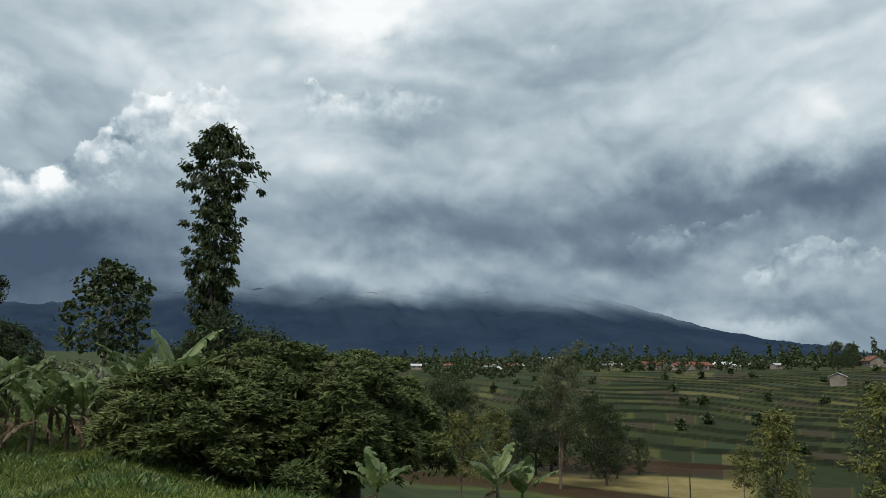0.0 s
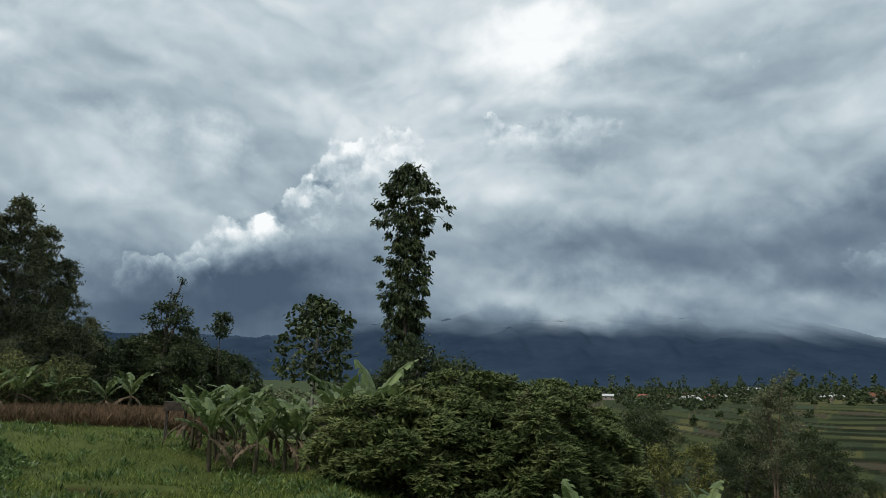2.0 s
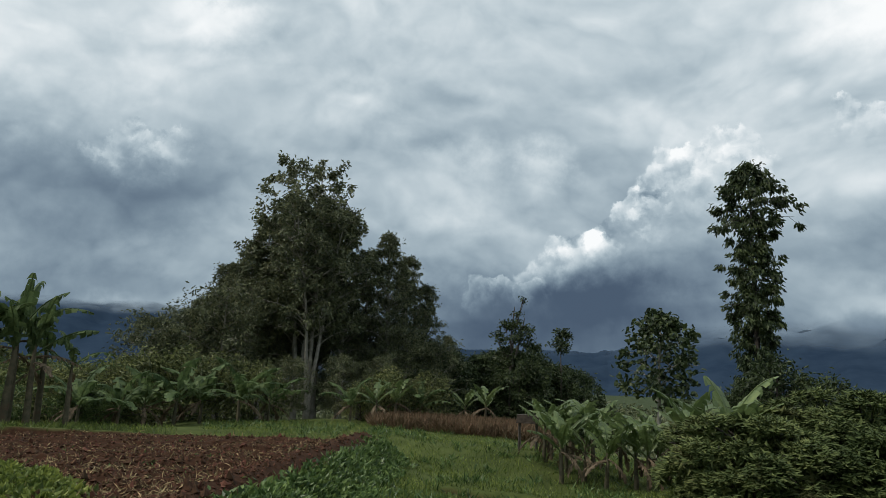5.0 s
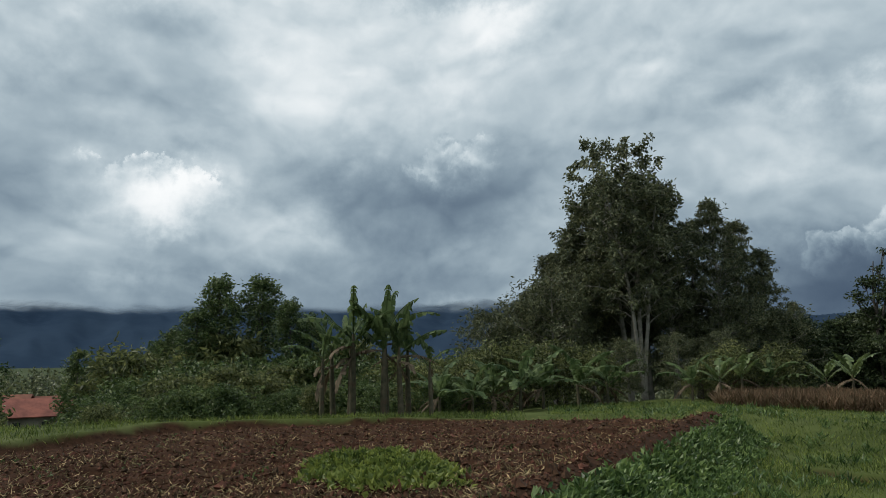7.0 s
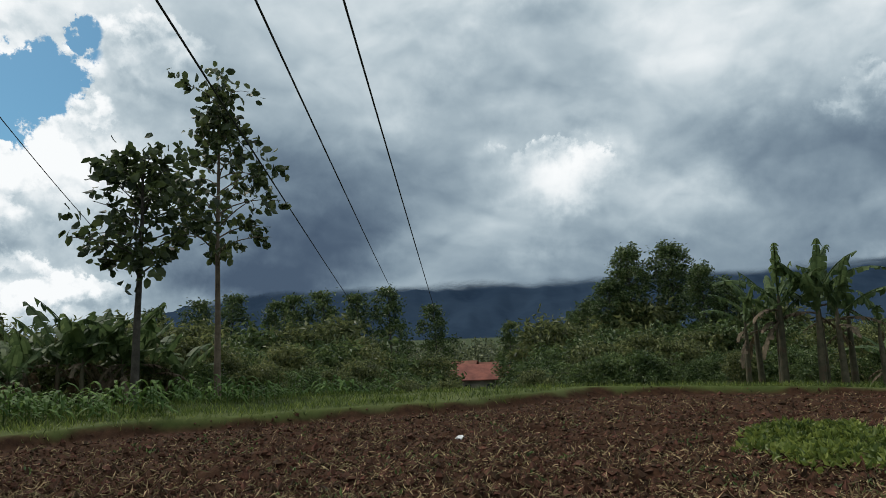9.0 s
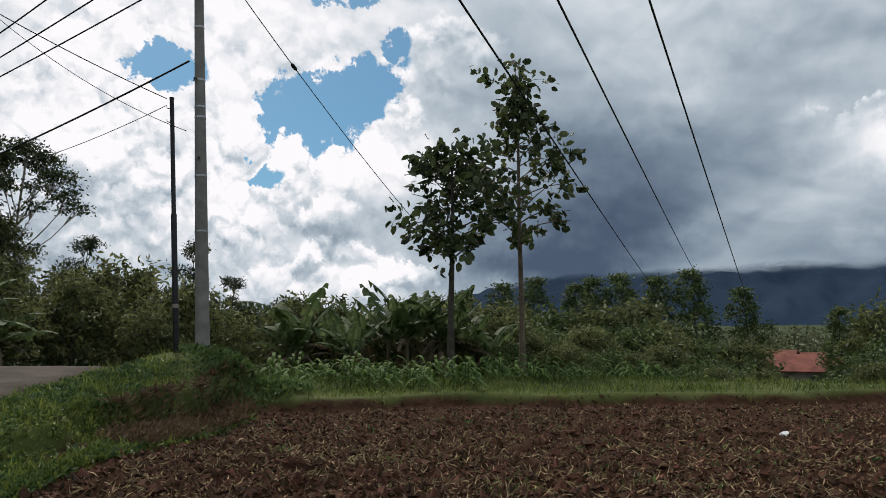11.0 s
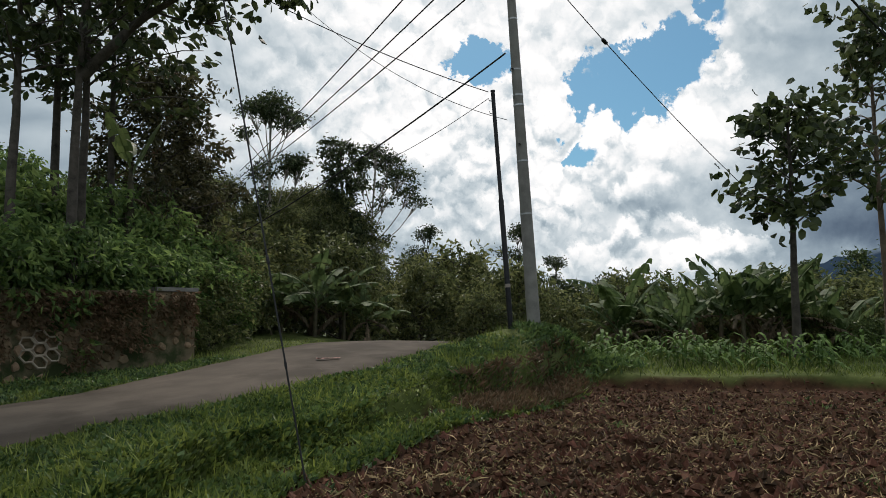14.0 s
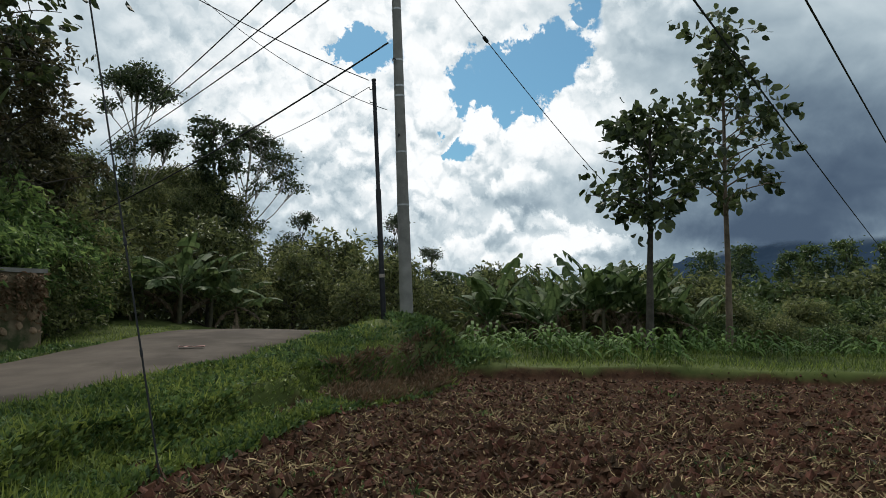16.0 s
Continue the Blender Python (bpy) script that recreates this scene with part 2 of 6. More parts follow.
# ---- materials ----
def surface(name, dark, light, scale=4.0, rough=0.85, bump=0.3, fine=None, spot=None, spot_scale=0.6, spot_cut=0.55, metal=0.0, glow_through=0.0, island=0.0, each=0.0, spec=0.3, bump_size=0.02):
    """A surface that varies between two colours at two scales, with relief; spot: a third colour in large patches; island, each: change of brightness from leaf to leaf and thing to thing."""
    mat = bpy.data.materials.new(name)
    mat.use_nodes = True
    nt = mat.node_tree
    p = nt.nodes["Principled BSDF"]
    at = nt.nodes.new("ShaderNodeNewGeometry").outputs["Position"]

    def noise_at(s, detail=5.0, rough_=0.6):
        n = nt.nodes.new("ShaderNodeTexNoise")
        n.inputs["Scale"].default_value, n.inputs["Detail"].default_value, n.inputs["Roughness"].default_value = s, detail, rough_
        nt.links.new(at, n.inputs["Vector"])
        return n.outputs["Fac"]

    def mix(fac, a, b):
        n = nt.nodes.new("ShaderNodeMix")
        n.data_type = "RGBA"
        nt.links.new(fac, n.inputs[0])
        for socket, v in ((n.inputs[6], a), (n.inputs[7], b)):
            if isinstance(v, tuple):
                socket.default_value = (*v, 1)
            else:
                nt.links.new(v, socket)
        return n.outputs[2]

    def steep(fac, lo, hi, a=0.0, b=1.0):
        n = nt.nodes.new("ShaderNodeMapRange")
        nt.links.new(fac, n.inputs[0])
        for i, v in enumerate((lo, hi, a, b)):
            n.inputs[i + 1].default_value = v
        return n.outputs[0]

    grain = noise_at(scale)
    colour = mix(steep(grain, 0.3, 0.7), dark, light)
    if fine:
        colour = mix(steep(noise_at(fine, 3), 0.45, 0.75, 0, 0.5), colour, light)
    if spot:
        colour = mix(steep(noise_at(spot_scale, 6), spot_cut, spot_cut + 0.12), colour, spot)
    for amount, source in ((island, "ShaderNodeNewGeometry"), (each, "ShaderNodeObjectInfo")):
        if amount:
            n = nt.nodes.new("ShaderNodeHueSaturation")
            r = nt.nodes.new(source).outputs["Random Per Island" if source.endswith("Geometry") else "Random"]
            nt.links.new(steep(r, 0, 1, 1 - amount, 1 + amount), n.inputs["Value"])
            nt.links.new(steep(r, 0, 1, 0.5 + amount * 0.04, 0.5 - amount * 0.04), n.inputs["Hue"])
            nt.links.new(colour, n.inputs["Color"])
            colour = n.outputs[0]
    nt.links.new(colour, p.inputs["Base Color"])
    p.inputs["Roughness"].default_value, p.inputs["Metallic"].default_value = rough, metal
    p.inputs["Specular IOR Level"].default_value = spec
    if bump:
        b = nt.nodes.new("ShaderNodeBump")
        b.inputs["Strength"].default_value, b.inputs["Distance"].default_value = bump, bump_size
        nt.links.new(grain, b.inputs["Height"])
        nt.links.new(b.outputs[0], p.inputs["Normal"])
    if glow_through:
        t = nt.nodes.new("ShaderNodeBsdfTranslucent")
        nt.links.new(colour, t.inputs[0])
        s = nt.nodes.new("ShaderNodeMixShader")
        s.inputs[0].default_value = glow_through
        nt.links.new(p.outputs[0], s.inputs[1]), nt.links.new(t.outputs[0], s.inputs[2])
        nt.links.new(s.outputs[0], nt.nodes["Material Output"].inputs[0])
    return mat


def leafy(name, dark, light, through=0.25, rough=0.5, spread=0.6, spec=0.3, spot=None):
    return surface(name, dark, light, 0.9, rough, 0, island=spread, each=0.12, glow_through=through, spec=spec, spot=spot, spot_scale=0.8, spot_cut=0.6)


BARK_PALE = surface("pale_bark", (0.13, 0.12, 0.095), (0.32, 0.30, 0.25), 3, 0.9, 0.4, fine=30, each=0.15)
BARK_DARK = surface("dark_bark", (0.035, 0.03, 0.025), (0.11, 0.095, 0.08), 5, 0.9, 0.5, fine=30, each=0.15)
BARK_RED = surface("brown_bark", (0.07, 0.05, 0.035), (0.20, 0.15, 0.11), 4, 0.9, 0.4, fine=30)
LEAF_DARK = leafy("dark_leaves", (0.028, 0.046, 0.018), (0.07, 0.095, 0.036))
LEAF_MANGO = leafy("mango_leaves", (0.054, 0.080, 0.027), (0.125, 0.155, 0.054), 0.15, 0.6, 0.5, 0.15, spot=(0.09, 0.085, 0.04))
LEAF_EUC = leafy("grey_green_leaves", (0.065, 0.08, 0.04), (0.165, 0.18, 0.09))
LEAF_OLIVE = leafy("olive_leaves", (0.075, 0.095, 0.034), (0.185, 0.205, 0.08), 0.42)
LEAF_BRIGHT = leafy("fresh_leaves", (0.05, 0.085, 0.026), (0.12, 0.165, 0.055))
LEAF_CASSAVA = leafy("cassava_leaves", (0.08, 0.145, 0.04), (0.20, 0.29, 0.095), 0.55)
LEAF_YELLOW = leafy("yellow_green_leaves", (0.09, 0.10, 0.025), (0.17, 0.18, 0.05))
LEAF_RUST = leafy("rust_tinged_leaves", (0.04, 0.05, 0.02), (0.11, 0.098, 0.045), spot=(0.10, 0.05, 0.03))
LEAF_JABON = leafy("broad_dark_leaves", (0.032, 0.05, 0.019), (0.085, 0.112, 0.042), 0.38, 0.45)
LEAF_BANANA = leafy("banana_leaf", (0.075, 0.115, 0.035), (0.17, 0.225, 0.085), 0.35, 0.4, 0.25, 0.4)
# darker copy of the banana leaf, with shade put into its colour
LEAF_BANANA_SHADED = leafy("shaded_banana_leaf", (0.05, 0.085, 0.03), (0.135, 0.185, 0.075), 0.4, 0.6, 0.3, 0.2)
LEAF_DRY = leafy("dry_banana_leaf", (0.06, 0.045, 0.028), (0.20, 0.15, 0.095), 0.2, 0.8, 0.4)
STEM_BANANA = surface("banana_stem", (0.04, 0.04, 0.022), (0.12, 0.10, 0.06), 6, 0.7, 0.3, each=0.2, spot=(0.08, 0.05, 0.03), spot_scale=3)
GRASS = leafy("grass_blades", (0.070, 0.106, 0.020), (0.20, 0.25, 0.058), 0.3, 0.5, 0.6)
WEEDS = leafy("weed_leaves", (0.042, 0.08, 0.021), (0.125, 0.195, 0.06), 0.25, 0.42, 0.6)
CORN = leafy("corn_leaves", (0.055, 0.105, 0.024), (0.14, 0.215, 0.06), 0.3, 0.65, 0.3, 0.12)
DRYCROP = leafy("dry_crop", (0.085, 0.055, 0.03), (0.19, 0.125, 0.07), 0.2, 0.8, 0.4)
STRAW = surface("straw", (0.15, 0.108, 0.050), (0.40, 0.31, 0.155), 3, 0.85, 0, island=0.5)
CLOD = surface("soil_clods", (0.030, 0.0135, 0.0068), (0.115, 0.055, 0.029), 14, 0.95, 0.5, island=0.5)
ASPHALT = surface("worn_road", (0.062, 0.050, 0.040), (0.108, 0.088, 0.070), 1.2, 0.85, 0.35, fine=60, spot=(0.055, 0.044, 0.034), spec=0.12, spot_scale=0.5, spot_cut=0.52, bump_size=0.006)
CONCRETE = surface("weathered_concrete", (0.16, 0.155, 0.145), (0.28, 0.27, 0.25), 3, 0.85, 0.25, fine=40)
BLACK_IRON = surface("black_painted_iron", (0.012, 0.012, 0.014), (0.03, 0.03, 0.032), 6, 0.5, 0.1, metal=0.3)
STEEL = surface("galvanised_steel", (0.35, 0.36, 0.37), (0.5, 0.5, 0.5), 8, 0.4, 0.1, metal=0.9)
CABLE = surface("cable_sheath", (0.012, 0.012, 0.013), (0.03, 0.03, 0.03), 10, 0.6, 0)
STONE = surface("river_stone", (0.15, 0.105, 0.065), (0.36, 0.26, 0.165), 2.5, 0.9, 0.5, fine=25, each=0.4)
MORTAR = surface("mossy_mortar", (0.125, 0.095, 0.06), (0.28, 0.22, 0.145), 3, 0.95, 0.5, spot=(0.04, 0.055, 0.02), spot_scale=1.2, spot_cut=0.48)
PALE_MORTAR = surface("pale_mortar", (0.30, 0.25, 0.20), (0.42, 0.36, 0.29), 5, 0.95, 0.3)
ROOF_RED = surface("clay_roof", (0.11, 0.042, 0.03), (0.24, 0.095, 0.06), 1.2, 0.85, 0.3, each=0.25)
ROOF_GREY = surface("grey_roof", (0.32, 0.33, 0.34), (0.6, 0.6, 0.6), 0.8, 0.6, 0.1, each=0.2)
PLASTER = surface("house_plaster", (0.16, 0.13, 0.11), (0.34, 0.30, 0.26), 0.6, 0.9, 0.1, each=0.2)
GLASS_DARK = surface("dark_window", (0.02, 0.025, 0.03), (0.05, 0.055, 0.06), 2, 0.2, 0)
WHITE_LITTER = surface("white_plastic", (0.55, 0.55, 0.55), (0.8, 0.8, 0.78), 20, 0.5, 0.1)


def land_material():
    """Earth, grass and crops, blended by what grows or lies on the ground there; steep terrace risers are set darker.
    """
    mat = surface("ground", (0.032, 0.046, 0.011), (0.085, 0.105, 0.03), 0.7, 0.95, 0.6, fine=9, spot=(0.115, 0.13, 0.05), spot_scale=0.25, spot_cut=0.54, spec=0.1, bump_size=0.05)
    nt = mat.node_tree
    p = nt.nodes["Principled BSDF"]
    colour = p.inputs["Base Color"].links[0].from_socket
    at = nt.nodes.new("ShaderNodeNewGeometry").outputs["Position"]

    def noise_at(s, detail=6.0):
        n = nt.nodes.new("ShaderNodeTexNoise")
        n.inputs["Scale"].default_value, n.inputs["Detail"].default_value, n.inputs["Roughness"].default_value = s, detail, 0.65
        nt.links.new(at, n.inputs["Vector"])
        return n.outputs["Fac"]

    def mix(fac, a, b):
        n = nt.nodes.new("ShaderNodeMix")
        n.data_type = "RGBA"
        if isinstance(fac, float):
            n.inputs[0].default_value = fac
        else:
            nt.links.new(fac, n.inputs[0])
        for socket, v in ((n.inputs[6], a), (n.inputs[7], b)):
            if isinstance(v, tuple):
                socket.default_value = (*v, 1)
            else:
                nt.links.new(v, socket)
        return n.outputs[2]

    def ranged(fac, lo, hi):
        n = nt.nodes.new("ShaderNodeMapRange")
        nt.links.new(fac, n.inputs[0])
        n.inputs[1].default_value, n.inputs[2].default_value = lo, hi
        return n.outputs[0]

    def weight(name):
        n = nt.nodes.new("ShaderNodeAttribute")
        n.attribute_name = name
        return n.outputs["Fac"]

    soil = mix(ranged(noise_at(7.0), 0.3, 0.7), (0.018, 0.0078, 0.0040), (0.062, 0.029, 0.015))
    soil = mix(ranged(noise_at(45.0), 0.55, 0.85), soil, (0.11, 0.07, 0.045))
    ripe = mix(ranged(noise_at(0.35), 0.35, 0.65), (0.16, 0.13, 0.05), (0.25, 0.20, 0.085))
    crop = nt.nodes.new("ShaderNodeValToRGB")
    crop.color_ramp.interpolation = "CONSTANT"
    for pos, col in ((0.0, (0.020, 0.028, 0.009)), (0.3, (0.037, 0.045, 0.012)), (0.52, (0.066, 0.066, 0.019)), (0.66, (0.045, 0.034, 0.02)), (0.8, (0.03, 0.045, 0.02)), (0.9, (0.11, 0.10, 0.034)), (1.0, (0.11, 0.10, 0.034))):
        stop = crop.color_ramp.elements[0] if pos == 0 else crop.color_ramp.elements[-1] if pos == 1 else crop.color_ramp.elements.new(pos)
        stop.position, stop.color = pos, (*col, 1)
    nt.links.new(weight("plot"), crop.inputs[0])
    crops = mix(ranged(noise_at(0.4), 0.45, 0.8), crop.outputs[0], (0.035, 0.046, 0.018))
    # terrace risers go to a near-black green with steepness
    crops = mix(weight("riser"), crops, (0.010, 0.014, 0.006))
    scrub = mix(ranged(noise_at(0.15), 0.35, 0.65), (0.025, 0.04, 0.016), (0.06, 0.075, 0.03))
    for name, what in (("farmland", crops), ("scrub", scrub), ("ripe", ripe), ("soil", soil)):
        colour = mix(weight(name), colour, what)
    nt.links.new(colour, p.inputs["Base Color"])
    return mat


LAND = land_material()


# ---- helpers for building ----
def polar(az, d, z=0.0):
    a = radians(az)
    return Vector((-d * math.sin(a), d * math.cos(a), z))


class Shape:
    """Gathers vertices and faces, all of one vertex count, for one mesh."""

    def __init__(self):
        self.v, self.f, self.n = [], [], 0

    def add(self, verts, faces):
        verts, faces = np.asarray(verts, float).reshape(-1, 3), np.asarray(faces, int)
        self.v.append(verts)
        self.f.append(faces + self.n)
        self.n += len(verts)

    def mesh(self, name, material, smooth=False):
        v = np.concatenate(self.v)
        me = bpy.data.meshes.new(name)
        counts = np.concatenate([np.full(len(f), f.shape[1]) for f in self.f])
        loops = np.concatenate([f.ravel() for f in self.f])
        me.vertices.add(len(v)), me.loops.add(len(loops)), me.polygons.add(len(counts))
        me.vertices.foreach_set("co", v.ravel())
        me.loops.foreach_set("vertex_index", loops.astype(np.int32))
        starts = np.concatenate([[0], np.cumsum(counts)[:-1]])
        me.polygons.foreach_set("loop_start", starts.astype(np.int32))
        me.polygons.foreach_set("use_smooth", np.full(len(counts), smooth))
        me.materials.append(material)
        me.update(calc_edges=True)
        return me

    def part(self, name, material, parent=None, label="", smooth=False, kind=""):
        ob = new(name, self.mesh(name, material, smooth))
        ob.parent = parent
        return tagged(ob, label, kind=kind)


def part(name, bm, material, parent, label=""):
    """Links a bmesh as one mesh under a thing or part."""
    me = bpy.data.meshes.new(name)
    bm.to_mesh(me)
    bm.free()
    me.materials.append(material)
    ob = new(name, me)
    ob.parent = parent
    return tagged(ob, label)


def thing(name, label, category, group="", at=None):
    ob = new(name)
    ob.empty_display_size = 0.3
    tagged(ob, label, category, group)
    if at is not None:
        ob.matrix_basis = at
    return ob


def tube(shape, pts, radii, sides=6):
    """A tapered round stem along points."""
    pts = np.asarray(pts, float)
    d = np.gradient(pts, axis=0)
    d[np.linalg.norm(d, axis=1) < 1e-9] = pts[-1] - pts[0]
    d /= np.linalg.norm(d, axis=1)[:, None]
    ref = np.where(np.abs(d[:, 2:3]) > 0.9, [[1.0, 0, 0]], [[0, 0, 1.0]])
    a = np.cross(d, ref)
    a /= np.linalg.norm(a, axis=1)[:, None]
    b = np.cross(d, a)
    ang = np.arange(sides) * 2 * math.pi / sides
    ring = pts[:, None] + np.asarray(radii)[:, None, None] * (a[:, None] * np.cos(ang)[None, :, None] + b[:, None] * np.sin(ang)[None, :, None])
    n = len(pts)
    i, j = np.meshgrid(np.arange(n - 1), np.arange(sides), indexing="ij")
    k = (j + 1) % sides
    shape.add(ring, np.stack([i * sides + j, i * sides + k, (i + 1) * sides + k, (i + 1) * sides + j], -1).reshape(-1, 4))


def blades(shape, at, way, length, width, side=None, rng=np.random, fold=0.15, tip=0.5, oval=False):
    """Many leaves at once: four-cornered, folded along the midrib a little."""
    n = len(at)
    way = way / (np.linalg.norm(way, axis=1)[:, None] + 1e-9)
    if side is None:
        side = rng.normal(size=(n, 3))
    side = np.cross(way, side)
    side /= np.linalg.norm(side, axis=1)[:, None] + 1e-9
    up = np.cross(side, way)
    L, W = np.broadcast_to(length, n)[:, None], np.broadcast_to(width, n)[:, None]
    if oval:
        low, high = at + way * L * 0.28 + up * L * fold * 0.8, at + way * L * 0.72 + up * L * fold
        v = np.stack([at, low + side * W * 0.46, high + side * W * 0.40, at + way * L, high - side * W * 0.40, low - side * W * 0.46], 1)
        shape.add(v, np.arange(6 * n).reshape(n, 6))
        return
    mid = at + way * L * tip + up * L * fold
    v = np.stack([at, mid + side * W / 2, at + way * L, mid - side * W / 2], 1)
    shape.add(v, np.arange(4 * n).reshape(n, 4))


def smooth_step(x, a, b):
    t = np.clip((x - a) / (b - a), 0, 1)
    return t * t * (3 - 2 * t)


def value_noise(x, y, seed):
    """Smooth noise on a plane, -1 to 1."""
    r = np.random.RandomState(seed).uniform(-1, 1, (64, 64))
    xi, yi = np.floor(x).astype(int), np.floor(y).astype(int)
    fx, fy = x - xi, y - yi
    fx, fy = fx * fx * (3 - 2 * fx), fy * fy * (3 - 2 * fy)
    g = lambda a, b: r[a % 64, b % 64]
    return (g(xi, yi) * (1 - fx) + g(xi + 1, yi) * fx) * (1 - fy) + (g(xi, yi + 1) * (1 - fx) + g(xi + 1, yi + 1) * fx) * fy


# ---- the lie of the land: heights along rays from the viewpoint ----
REACH = np.array([0, 8, 14, 20, 27, 40, 70, 100, 290, 700, 2000.0])
PROFILE = {}
PROFILE[-40] = (0, -0.6, -2.0, -4.0, -5.5, -7.5, -10, -11, 2, 6, 0)
PROFILE[-15] = (0, -0.6, -2.0, -3.4, -5.0, -7.5, -10.5, -11.5, -4, -1, 0)
PROFILE[0] = (0, -0.6, -1.8, -2.8, -4.0, -6.0, -9.5, -11, -7, -6, 0)
PROFILE[13] = (0, -0.5, -1.0, -1.8, -2.5, -4.0, -7, -9, -8, -6, 0)
PROFILE[25] = (0, -0.4, -0.6, -0.8, -1.0, -1.6, -5, -8, -8, -6, 0)
PROFILE[38] = (0, -0.3, -0.4, -0.4, -0.4, -0.4, -3, -7, -8, -6, 0)
PROFILE[48] = (0, -0.1, -0.1, 0.0, -0.1, -0.3, -3, -7, -8, -6, 0)
PROFILE[60] = (0, 0.0, 0.0, 0.05, -0.1, -0.5, -4, -8, -8, -4, 10)
PROFILE[75] = (0, 0.0, 0.0, 0.1, -0.4, -3, -7, -9, -7, 0, 20)
PROFILE[100] = (0, 0.0, 0.0, 0.15, -1.2, -4, -8, -8, -4, 6, 20)
PROFILE[125] = (0, 0.0, 0.0, 0.15, 0.0, -3, -7, -6, 0, 10, 20)
PROFILE[140] = (0, 0.0, 0.05, 0.4, -0.2, -1, -3, -3, 3, 10, 20)
PROFILE[152] = (0, 0.05, 0.55, 0.95, 0.5, 0, -1, 1, 6, 12, 20)
PROFILE[174] = (0, 0.15, 0.36, 0.55, 1.2, 1.8, 2, 3.5, 8, 14, 20)
PROFILE[165] = (0, 0.15, 0.55, 0.85, 1.2, 1, 1, 3, 8, 14, 20)
PROFILE[181] = (0, 0.15, 0.26, 0.5, 1.3, 2.5, 3, 4, 8, 14, 20)
PROFILE[240] = (0, 0.1, 0.3, 0.5, 0.8, 1, 2, 4, 8, 10, 10)
PROFILE[320] = PROFILE[-40]
FIELD = [polar(a, d).xy for a, d in ((166, 5.2), (161.6, 6.8), (151.8, 8.7), (144.6, 11), (138.3, 14.7), (122, 15.8), (108, 16.5), (99, 17), (89, 19.5), (70, 21.5), (47.4, 22),
                                     (52, 15), (59, 10), (75, 5), (110, 3), (150, 3))]
POLE_AT, BLACK_AT = polar(142.9, 17.2), polar(144.8, 16.0)


TERRACE = 0.62
WEEDS_AT = polar(73.2, 11.2)


SCARP = [polar(a, d).xy for a, d in ((168, 6.4), (161, 7.8), (152.5, 9.7), (145.5, 12.0), (140.0, 15.2))]


def off_line(x, y, line, closed=False):
    """Distance from a line of points."""
    best = np.full(np.shape(x), 1e9)
    pts = list(line) + ([line[0]] if closed else [])
    for p, q in zip(pts, pts[1:]):
        ex, ey = q[0] - p[0], q[1] - p[1]
        t = np.clip(((x - p[0]) * ex + (y - p[1]) * ey) / (ex * ex + ey * ey), 0, 1)
        best = np.minimum(best, np.hypot(x - p[0] - t * ex, y - p[1] - t * ey))
    return best


def in_field(x, y):
    """Distance inside the ploughed field (negative outside it)."""
    inside = np.zeros(np.shape(x), bool)
    for p, q in zip(FIELD, FIELD[1:] + FIELD[:1]):
        cross = (p[1] > y) != (q[1] > y)
        with np.errstate(divide="ignore", invalid="ignore"):
            inside ^= cross & (x < (q[0] - p[0]) * (y - p[1]) / (q[1] - p[1] + 1e-12) + p[0])
    return np.where(inside, 1, -1) * off_line(x, y, FIELD, True)


ROAD = [(215, 10.5, 0.05), (200, 10.8, 0.1), (190, 11.2, 0.17), (180.7, 12.1, 0.26), (171.5, 12.7, 0.42), (164, 14.4, 0.62), (158.5, 17.0, 0.83), (155.5, 20.0, 0.95), (152, 24, 0.72), (148, 29, 0.2), (143, 35, -0.6)]
ROAD_LINE = [polar(a, d).xy for a, d, _ in ROAD]


def road_near(x, y):
    """Distance from the road's middle, and the road's height there."""
    best, high = np.full(np.shape(x), 1e9), np.zeros(np.shape(x))
    for (p, a), (q, b) in zip(zip(ROAD_LINE, ROAD), zip(ROAD_LINE[1:], ROAD[1:])):
        ex, ey = q[0] - p[0], q[1] - p[1]
        t = np.clip(((x - p[0]) * ex + (y - p[1]) * ey) / (ex * ex + ey * ey), 0, 1)
        d = np.hypot(x - p[0] - t * ex, y - p[1] - t * ey)
        high = np.where(d < best, a[2] + t * (b[2] - a[2]), high)
        best = np.minimum(best, d)
    return best, high


